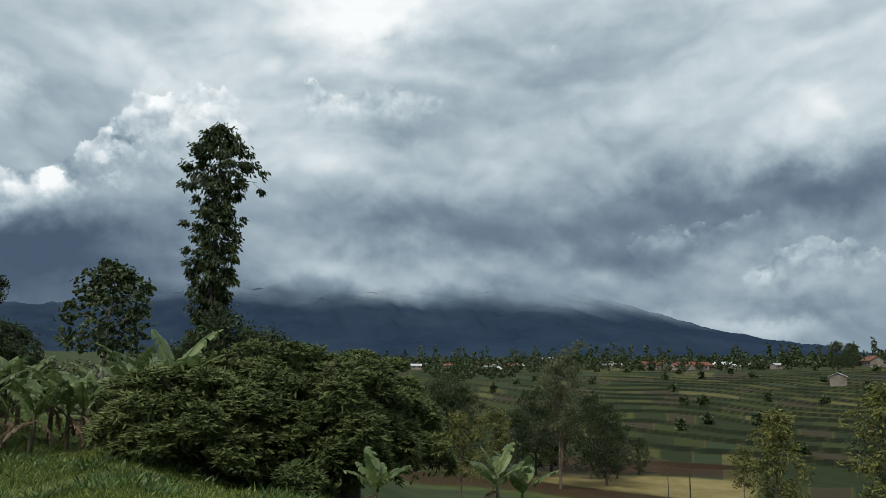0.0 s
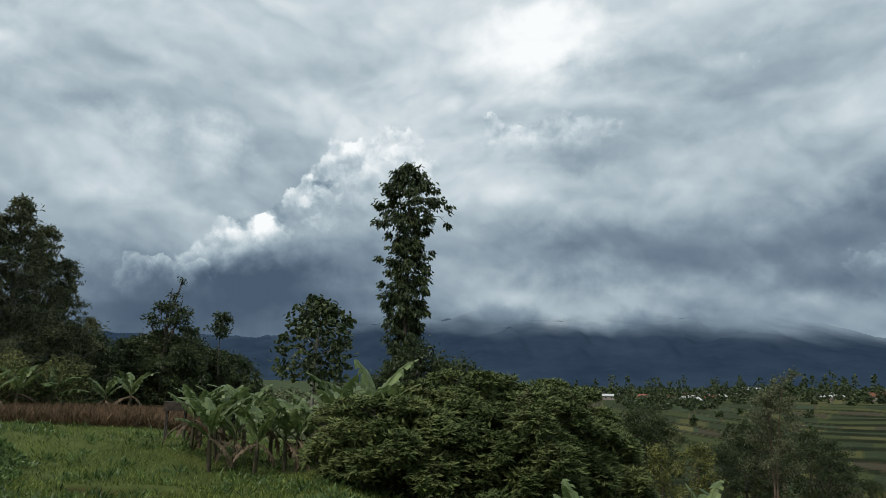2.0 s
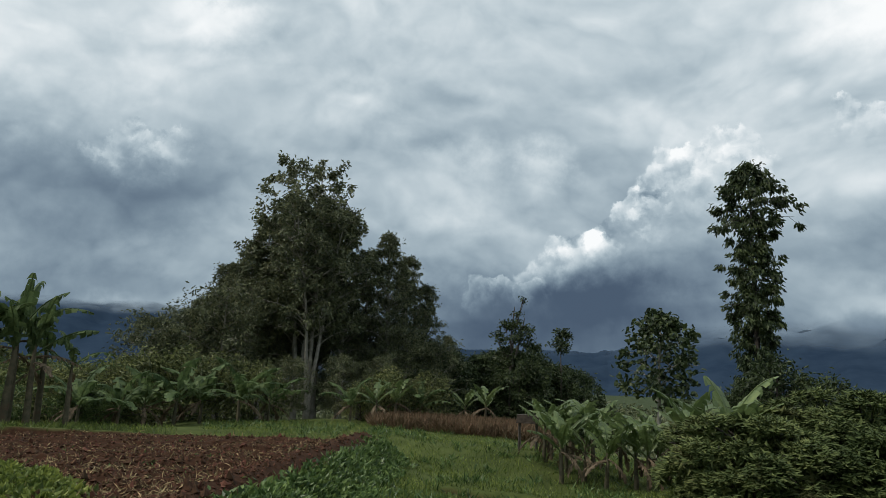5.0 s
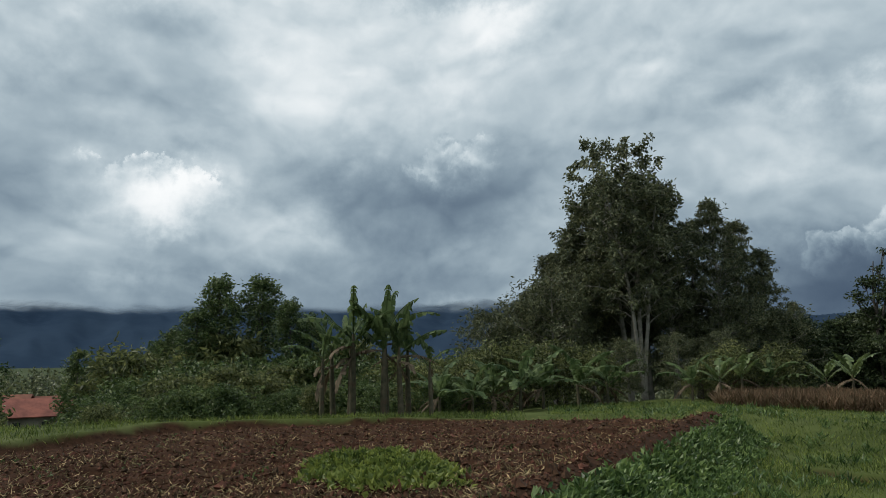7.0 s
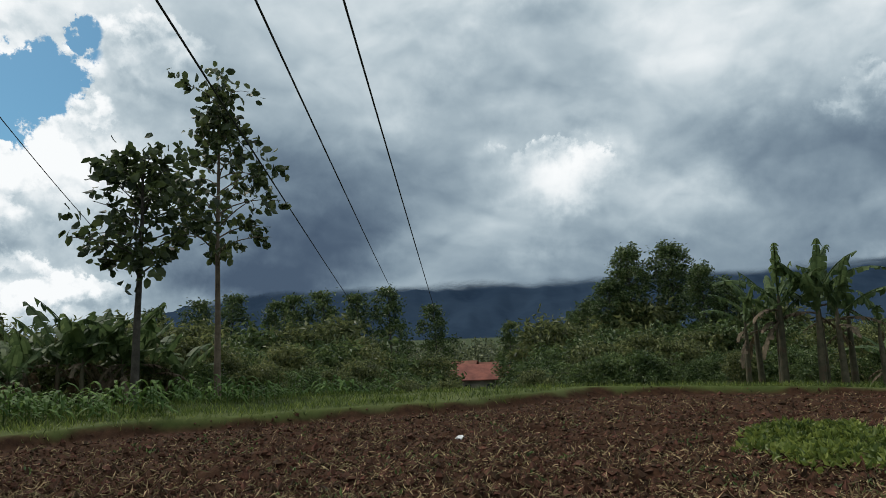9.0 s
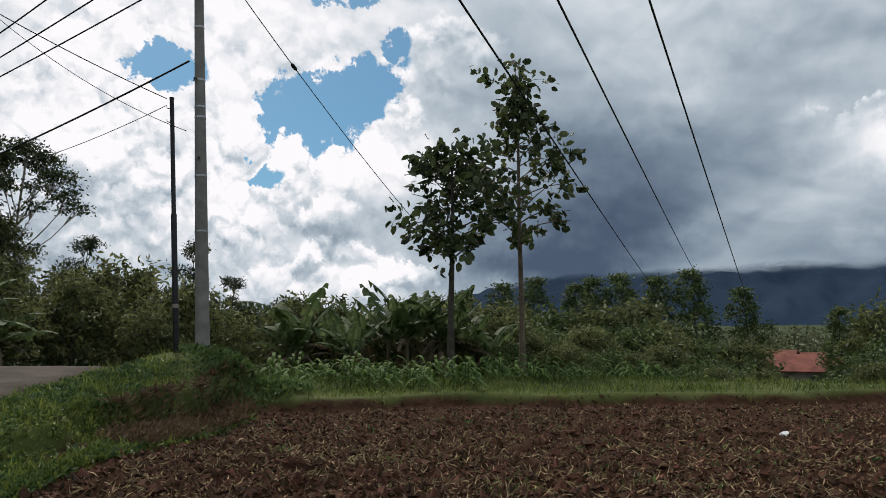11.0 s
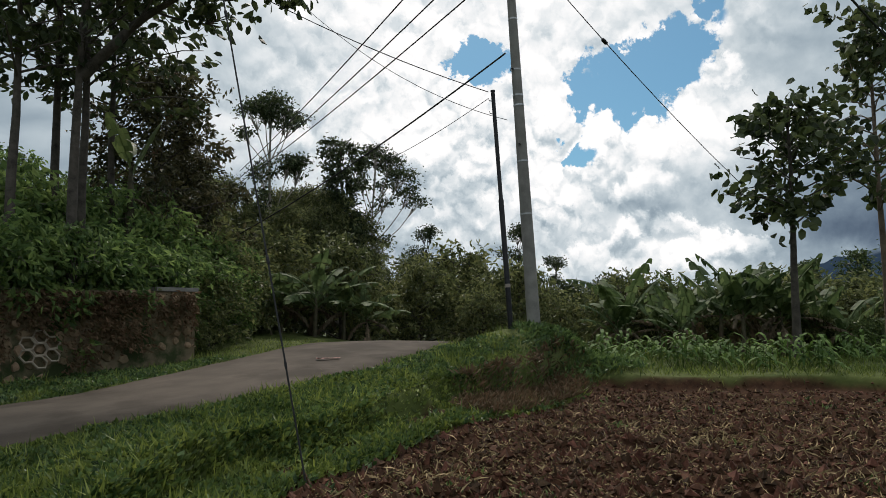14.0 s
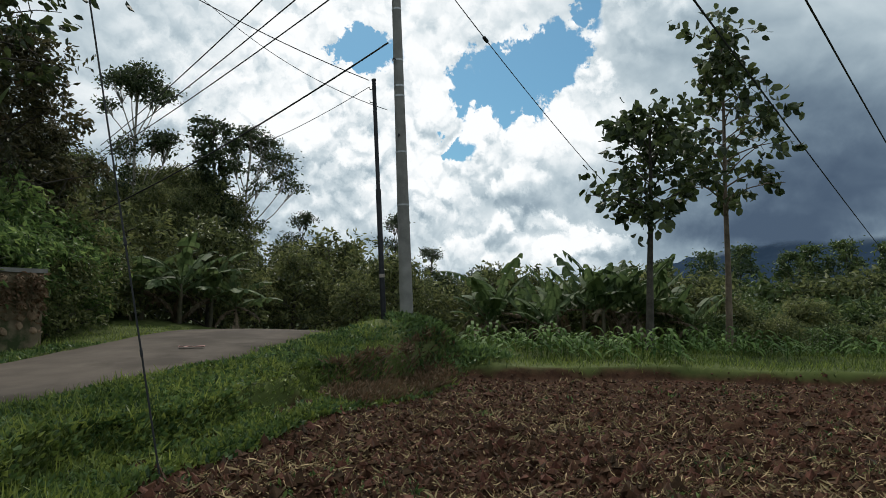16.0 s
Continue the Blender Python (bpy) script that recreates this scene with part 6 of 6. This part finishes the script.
def corn_rows():
    """Young maize in loose rows beyond the field."""
    rng = np.random.RandomState(15)
    s = Shape()
    for az in np.arange(104, 139, 0.42):
        for d in (19.2, 20.2, 21.2, 22.2):
            a, dd = az + rng.uniform(-0.2, 0.2), d + rng.uniform(-0.3, 0.3) - (2.2 if az > 122 else 0) + max(0, (112 - az) * 0.25)
            p = on_ground(a, dd)
            H = rng.uniform(0.25, 0.72)
            if rng.uniform() < 0.42:
                continue
            tube(s, [(p.x, p.y, p.z - 0.05), (p.x, p.y, p.z + H)], [0.016, 0.008], 4)
            n = 5
            at = np.stack([np.full(n, p.x), np.full(n, p.y), p.z + H * np.linspace(0.3, 1.0, n)], -1)
            ph = np.arange(n) * 2.9 + rng.uniform(6)
            for k in range(n):
                o = np.array([math.cos(ph[k]), math.sin(ph[k]), 0])
                L, W = rng.uniform(0.35, 0.55), 0.085
                q = np.array([0, 0.35, 0.7, 1.0])
                mid = at[k] + o * (q * L)[:, None] + np.array([0, 0, 1.0]) * (L * (0.75 * q - 1.05 * q * q))[:, None]
                side = np.cross(o, (0, 0, 1.0)) * W * 0.5
                w = np.array([0.5, 1, 0.8, 0.05])[:, None]
                s.add(np.concatenate([mid + side * w, mid - side * w]), [[0, 1, 5, 4], [1, 2, 6, 5], [2, 3, 7, 6]])
    return tagged(s.part("corn_plants", CORN, kind="stuff"), "rows of young green maize beyond the ploughed field", "corn")


corn_rows()


# ---- stone wall above the road ----
def box(s, lo, hi):
    (a, b, c), (d, e, f) = lo, hi
    s.add([(a, b, c), (d, b, c), (d, e, c), (a, e, c), (a, b, f), (d, b, f), (d, e, f), (a, e, f)],
          [(0, 3, 2, 1), (4, 5, 6, 7), (0, 1, 5, 4), (1, 2, 6, 5), (2, 3, 7, 6), (3, 0, 4, 7)])


def stone_wall():
    p, q = polar(188, 16.2), polar(169.2, 19.0)
    run = (q - p).length
    turn = math.atan2(q.y - p.y, q.x - p.x)
    core = Shape()
    n = 24
    for i in range(n):
        x0, x1 = run * i / n, run * (i + 1) / n
        base = 0.1 + 0.9 * (i / n)
        box(core, (x0, 0.08, base - 0.5), (x1, 0.6, 2.32))
    wall = core.part("wall_1", MORTAR, kind="structure")
    tagged(wall, "mossy rubble stone retaining wall along the road", "wall")
    wall.matrix_basis = Matrix.Translation((p.x, p.y, 0)) @ Matrix.Rotation(turn, 4, "Z")
    coping = Shape()
    box(coping, (run - 1.1, 0.02, 2.325), (run + 0.05, 0.66, 2.42))
    coping.part("coping", CONCRETE, wall, "pale concrete coping slab")
    protos = []
    rng = np.random.RandomState(5)
    for k in range(5):
        s = Shape()
        m = 7
        ph = np.arange(m) * 2 * math.pi / m + rng.uniform(-0.25, 0.25, m)
        r = rng.uniform(0.85, 1.15, m)
        outer = np.stack([r * np.cos(ph), np.full(m, 0.25), r * np.sin(ph) * 0.85], -1)
        inner = np.stack([0.72 * r * np.cos(ph), np.full(m, -0.14), 0.72 * r * np.sin(ph) * 0.85], -1)
        s.add(np.concatenate([outer, inner, [(0, -0.22, 0)]]), [(i, (i + 1) % m, m + (i + 1) % m, m + i) for i in range(m)])
        s.add(np.concatenate([inner, [(0, -0.22, 0)]]), [(i, (i + 1) % m, m) for i in range(m)])
        protos.append(s.mesh("stone", STONE, smooth=False))
    # a repaired spot: pale raised joints round seven dark stones
    comb = Shape()
    ang = np.arange(7) * math.pi / 3
    along = (polar(179.3, 17.0) - p).dot((q - p).normalized())
    for i, (cx, cz) in enumerate([(0, 0)] + [(0.29 * math.cos(t + 0.52), 0.26 * math.sin(t + 0.52)) for t in ang[:6]]):
        line = np.stack([along + cx + 0.155 * np.cos(ang + 0.06 * i), np.full(7, -0.03 - 0.003 * i), 1.06 + cz + 0.14 * np.sin(ang)], -1)
        tube(comb, line, np.full(7, 0.024), 5)
    comb.part("joints", PALE_MORTAR, wall, "pale honeycomb mortar joints")
    count = 0
    z = 0.2
    while z < 2.3:
        x = 0.15 + rng.uniform(0, 0.3)
        while x < run - 0.1:
            base = 0.1 + 0.9 * (x / run)
            if z > base and count < 300:
                ob = new("stone", protos[rng.randint(5)])
                ob.parent = wall
                size = rng.uniform(0.10, 0.18)
                ob.matrix_basis = Matrix.Translation((x, 0.06, z + rng.uniform(-0.07, 0.07))) @ Matrix.Rotation(rng.uniform(0, 6.3), 4, "Y") @ Matrix.Diagonal((size, 0.22, size, 1))
                count += 1
            x += rng.uniform(0.27, 0.40)
        z += 0.285
    return wall


stone_wall()


# ---- poles and lines ----
def utility_pole():
    g = POLE_AT.copy()
    g.z = ground_at(g.x, g.y) - 0.15
    top = thing("utility_pole", "tall tapered concrete power pole on the grassy bank", "utility pole")
    top.matrix_basis = spin(g, 0, 1, 2.4, 53)
    s = Shape()
    k = np.linspace(0, 1, 14)
    tube(s, np.stack([0 * k, 0 * k, 10.5 * k], -1), 0.165 - 0.07 * k, 20)
    s.part("shaft", CONCRETE, top, smooth=True)
    for z in (3.3, 4.6, 6.0, 6.25, 6.9, 8.2):
        b = Shape()
        r = 0.165 - 0.07 * z / 10.5
        tube(b, [(0, 0, z - 0.02), (0, 0, z - 0.02), (0, 0, z + 0.02), (0, 0, z + 0.02)], [r, r + 0.007, r + 0.007, r], 20)
        b.part("strap", STEEL, top, "thin steel strap")
    for z, a in ((6.9, 20), (5.0, 40)):
        b = Shape()
        r = 0.165 - 0.07 * z / 10.5
        c, sn = math.cos(radians(a)), math.sin(radians(a))
        tube(b, [(r * c, r * sn, z), ((r + 0.1) * c, (r + 0.1) * sn, z), ((r + 0.13) * c, (r + 0.13) * sn, z - 0.08)], [0.018, 0.018, 0.012], 8)
        b.part("hook", BLACK_IRON, top, "black cable hook")
    arm = Shape()
    box(arm, (-0.9, -0.16, 9.9), (0.9, -0.08, 10.0))
    arm.part("crossarm", STEEL, top, "galvanised steel crossarm")
    for x in (-0.8, 0.0, 0.8):
        i = Shape()
        z = np.array([10.0, 10.05, 10.06, 10.12, 10.13, 10.2])
        tube(i, np.stack([np.full(6, x), np.full(6, -0.12), z], -1), [0.02, 0.02, 0.06, 0.05, 0.055, 0.02], 10)
        i.part("insulator", BLACK_IRON, top, "dark pin insulator")
    return top


def black_pole():
    g = BLACK_AT.copy()
    g.z = ground_at(g.x, g.y) - 0.1
    top = thing("telephone_pole", "slim black iron telephone pole leaning a little", "utility pole")
    top.matrix_basis = spin(g, 0, 1, 3.0, 53)
    s = Shape()
    tube(s, [(0, 0, 0), (0, 0, 3.0), (0, 0, 3.02), (0, 0, 5.52)], [0.06, 0.06, 0.047, 0.045], 12)
    s.part("shaft", BLACK_IRON, top, smooth=True)
    c = Shape()
    tube(c, [(0, 0, 5.52), (0, 0, 5.52), (0, 0, 5.56), (0, 0, 5.57)], [0.0, 0.052, 0.05, 0.01], 12)
    c.part("cap", BLACK_IRON, top)
    t = Shape()
    tube(t, [(0, 0, 1.02), (0, 0, 1.02), (0, 0, 1.10), (0, 0, 1.10)], [0.06, 0.066, 0.066, 0.06], 12)
    t.part("tag", PLASTER, top, "faded pale tag")
    for z in (5.0, 5.3):
        h = Shape()
        tube(h, [(0.04, 0, z), (0.12, 0, z), (0.13, 0, z + 0.05)], [0.012, 0.012, 0.008], 6)
        h.part("bracket", STEEL, top)
    return top


utility_pole()
black_pole()


def sky_point(az, el, d):
    p = polar(az, d)
    p.z = EYE + d * math.tan(radians(el))
    return p


def wire(name, label, a, b, r=0.012, sag=0.0, group="overhead lines", parts=()):
    """A hanging cable from a to b."""
    n = 28
    t = np.linspace(0, 1, n)
    pts = np.array(a)[None] * (1 - t)[:, None] + np.array(b)[None] * t[:, None]
    pts[:, 2] -= 4 * sag * t * (1 - t)
    s = Shape()
    tube(s, pts, np.full(n, r), 6)
    top = thing(name, label, "cable", group)
    s.part("cable", CABLE, top)
    for share, size in parts:
        i = share * (n - 1)
        p = np.array([np.interp(i, np.arange(n), pts[:, c]) for c in range(3)])
        w = np.array(b) - np.array(a)
        w = w / np.linalg.norm(w)
        k = Shape()
        tube(k, [p - w * size * 1.6, p - w * size, p + w * size, p + w * size * 1.6], [0.01, size * 0.55, size * 0.55, 0.01], 8)
        k.part("clamp", BLACK_IRON, top, "dark cable clamp")
    return top


# three conductors crossing above the field to the far houses
for (a0, e0), (a1, e1), d0 in (((122.7, 26.4), (107.2, 2.6), 13.0), ((115.2, 27.2), (104.4, 4.0), 13.6), ((108.0, 27.5), (100.8, 1.3), 14.2)):
    p, q = sky_point(a0, e0, d0), sky_point(a1, e1, 85)
    start = p + (p - q) * 0.28
    wire("power_line", "thin dark power line sloping to the far houses", start, q, 0.026, 0.25)
# three conductors going off behind the wood
for (a0, e0), e1 in (((147.8, 25.1), 10.6), ((150.5, 25.1), 11.0), ((153.1, 25.1), 11.5)):
    p, q = sky_point(a0, e0, 16.5), sky_point(166.3, e1, 34)
    wire("power_line", "thin dark power line running towards the wood", p + (p - q) * 0.25, q, 0.018, 0.2)
# cables at the poles
pole_hook = sky_point(144.7, 20.6, 17.0)
wire("service_cable", "twisted service cable hanging from the pole", pole_hook, sky_point(170, 4.5, 30), 0.022, 0.35)
wire("service_cable", "cable with a splice knot leaving the pole's top", sky_point(144.0, 29.0, 17.0), sky_point(124.3, 6.5, 33), 0.014, 0.35, parts=((0.235, 0.10),))
wire("telephone_cable", "thin telephone cable crossing the road", sky_point(146.2, 17.7, 16.0), sky_point(166.5, 25.0, 15.0), 0.010, 0.15)
wire("telephone_cable", "thin slack telephone cable", sky_point(144.7, 15.5, 17.0), sky_point(163.2, 25.4, 19.0), 0.008, 0.55)
wire("telephone_cable", "thin grey telephone cable", sky_point(146.2, 17.2, 16.0), sky_point(158, 11.2, 26.0), 0.008, 0.2)
# guy rope anchored in the bank
foot = on_ground(160.7, 6.9)
wire("guy_wire", "thin dark guy wire anchored in the grassy bank", foot, sky_point(170.2, 36.0, 8.6), 0.009, 0.0, "", parts=((0.27, 0.03), (0.14, 0.025), (0.62, 0.03)))


# ---- houses ----
def house(label, w, d, h, roof_h, roof_mat, seed, windows=2, group="village houses"):
    top = thing("house", label, "house", group)
    s = Shape()
    box(s, (-w / 2, -d / 2, -1.5), (w / 2, d / 2, h))
    s.part("wall", PLASTER, top)
    r = Shape()
    e = 0.5
    A = [(-w / 2 - e, -d / 2 - e, h - 0.1), (w / 2 + e, -d / 2 - e, h - 0.1), (w / 2 + e, 0, h + roof_h), (-w / 2 - e, 0, h + roof_h), (-w / 2 - e, d / 2 + e, h - 0.1), (w / 2 + e, d / 2 + e, h - 0.1)]
    B = [(x, y, z - 0.14) for x, y, z in A]
    r.add(A + B, [(0, 1, 2, 3), (3, 2, 5, 4), (7, 6, 9, 8), (8, 9, 10, 11), (0, 6, 7, 1), (4, 5, 11, 10), (0, 3, 9, 6), (3, 4, 10, 9), (1, 7, 8, 2), (2, 8, 11, 5)])
    r.part("roof", roof_mat, top)
    for x in (-w / 2, w / 2):
        g = Shape()
        g.add([(x * 0.995, -d / 2, h - 0.1), (x * 0.995, d / 2, h - 0.1), (x * 0.995, 0, h + roof_h - 0.16)], [(0, 1, 2)])
        g.part("gable", PLASTER, top)
    for k in range(windows):
        for y, sgn in ((-d / 2, -1), (d / 2, 1)):
            x = -w / 2 + w * (k + 0.5) / windows
            o = Shape()
            box(o, (x - 0.5, min(y, y + sgn * 0.06), 0.9), (x + 0.5, max(y, y + sgn * 0.06), 2.1))
            win = o.part("window", GLASS_DARK, top)
            f = Shape()
            box(f, (x - 0.6, min(y, y + sgn * 0.09), 0.8), (x + 0.6, max(y, y + sgn * 0.09), 0.895))
            f.part("sill", PLASTER, win)
    return top


def settle(proto, spots):
    for i, (az, d, z, turn, size) in enumerate(spots):
        p = polar(az, d)
        p.z = ground_at(p.x, p.y) + z
        m = spin(p, turn, size)
        if i == 0:
            proto.matrix_basis = m
        else:
            copy_thing(proto, m).matrix_basis = m


rng = np.random.RandomState(19)
town = [(rng.uniform(-5.6, 0.2), rng.uniform(430, 600), 0.0, rng.uniform(0, 180), rng.uniform(0.55, 0.85)) for _ in range(17)]
town += [(rng.uniform(-20.5, -15.5), rng.uniform(430, 500), 0.2, rng.uniform(0, 180), rng.uniform(0.7, 1.1)) for _ in range(9)]
settle(house("village house with a red clay tile roof", 11, 7, 3.0, 2.4, ROOF_RED, 1, 3), [(98.8, 74, 4.7, 98, 0.6), (100.6, 77, 4.8, 80, 0.62), (97.4, 79, 4.7, 120, 0.55), (-31.2, 420, 0.2, 80, 1.0)] + town)
sheds = [(rng.uniform(-24, 6), rng.uniform(430, 700), 0.3, rng.uniform(0, 180), rng.uniform(0.6, 1.1)) for _ in range(26)]
settle(house("small house with a pale metal roof", 9, 6, 2.8, 1.5, ROOF_GREY, 2, 2), [(102.4, 82, 4.4, 100, 0.5), (94.9, 82, 2.8, 20, 0.8), (-3.9, 385, 0.3, 30, 1.0), (-25.2, 420, 0.3, 20, 0.7), (-29.0, 230, 0.2, 60, 0.7), (-8.2, 600, 0.8, 0, 1.6)] + sheds)


# ---- litter ----
def litter(label, az, d, size, seed):
    rng = np.random.RandomState(seed)
    bm = bmesh.new()
    bmesh.ops.create_icosphere(bm, subdivisions=2, radius=size)
    for v in bm.verts:
        v.co = Vector((v.co.x * 1.4, v.co.y, v.co.z * 0.6)) * (1 + rng.uniform(-0.25, 0.25))
    top = part("litter", bm, WHITE_LITTER, None)
    tagged(top, label, "litter")
    p = on_ground(az, d)
    top.matrix_basis = Matrix.Translation((p.x, p.y, p.z + size * 0.45))


litter("crumpled white plastic bag on the ploughed soil", 99.6, 12.6, 0.08, 1)
litter("crumpled white wrapper in the grass", 179.5, 8.6, 0.06, 2)


def road_scrap():
    """A strip of pinkish cloth lying flat on the road."""
    bm = bmesh.new()
    bmesh.ops.create_grid(bm, x_segments=10, y_segments=3, size=0.5)
    rng = np.random.RandomState(8)
    for v in bm.verts:
        v.co = Vector((v.co.x * 0.5, v.co.y * 0.12 + 0.04 * math.sin(v.co.x * 7), 0.012 + rng.uniform(0, 0.02)))
    bmesh.ops.solidify(bm, geom=bm.faces[:], thickness=0.006)
    cloth = surface("faded_cloth", (0.30, 0.14, 0.12), (0.5, 0.32, 0.28), 8, 0.9, 0.3)
    top = part("cloth_scrap", bm, cloth, None)
    tagged(top, "faded pink cloth scrap lying on the road", "cloth")
    p = polar(159.3, 15.2)
    off, high = road_near(np.array([p.x]), np.array([p.y]))
    top.matrix_basis = Matrix.Translation((p.x, p.y, float(high[0]) + 0.055)) @ Matrix.Rotation(radians(-30), 4, "Z")


road_scrap()


def wooden_stand():
    """A small dark rack of boards on four poles beside the bananas."""
    top = thing("wooden_stand", "small dark wooden rack on poles at the grass edge", "stand")
    wood = surface("weathered_boards", (0.03, 0.024, 0.02), (0.09, 0.07, 0.055), 6, 0.9, 0.4)
    for x, y in ((-0.3, -0.25), (0.3, -0.25), (-0.3, 0.25), (0.3, 0.25)):
        s = Shape()
        tube(s, [(x, y, -0.2), (x * 1.02, y, 0.6), (x, y, 1.15)], [0.035, 0.03, 0.03], 7)
        s.part("leg", BARK_DARK, top)
    for k in range(4):
        s = Shape()
        box(s, (-0.42, -0.33 + 0.17 * k, 0.95 + 0.01 * (k % 2)), (0.42, -0.19 + 0.17 * k, 0.99 + 0.01 * (k % 2)))
        s.part("board", wood, top)
    s = Shape()
    box(s, (-0.4, -0.3, 1.0), (0.4, 0.3, 1.25))
    s.part("box", wood, top, "dark box on the rack")
    top.matrix_basis = spin(on_ground(35.2, 25.5), 30, 0.95)


wooden_stand()


def stick(label, az, d, H, lean, to):
    top = thing("bare_stick", label, "stick", "bare sticks")
    s = Shape()
    tube(s, [(0, 0, -0.3), (0.05, 0, H * 0.4), (-0.02, 0.04, H * 0.75), (0.06, 0, H)], [0.05, 0.04, 0.03, 0.012], 6)
    s.part("stem", BARK_DARK, top, smooth=True)
    top.matrix_basis = spin(on_ground(az, d), 0, 1, lean, to)


stick("thin bare leaning sapling stem", -18.6, 42, 5.0, 7, 0)
stick("thin bare upright sapling stem", -17.2, 60, 3.0, 2, 90)


def wall_creeper():
    """Brownish creepers hanging over the stone wall's face."""
    rng = np.random.RandomState(33)
    p, q = polar(188, 16.2), polar(169.2, 19.0)
    n = 6500
    t, h = rng.uniform(0, 0.985, n), rng.uniform(0, 1, n) ** 0.8
    x, y = p.x + t * (q.x - p.x), p.y + t * (q.y - p.y)
    z = 0.15 + 0.85 * t + h * (2.3 - 0.15 - 0.85 * t)
    keep = value_noise(t * 14, h * 3, 34) + 0.9 * (h - 0.55) > rng.uniform(-0.5, 0.6, n)
    out = np.array([(q - p).y, -(q - p).x]) / (q - p).length
    at = np.stack([x + out[0] * rng.uniform(0.02, 0.14, n), y + out[1] * rng.uniform(0.02, 0.14, n), z], -1)[keep]
    m = len(at)
    way = np.stack([out[0] + rng.normal(0, 0.7, m), out[1] + rng.normal(0, 0.7, m), rng.normal(-0.7, 0.5, m)], -1)
    s = Shape()
    blades(s, at, way, rng.uniform(0.08, 0.2, m), rng.uniform(0.03, 0.08, m), rng=rng)
    tagged(s.part("wall_creeper", DRYCROP, kind="stuff"), "brownish creepers hanging over the stone wall", "creeper")


wall_creeper()
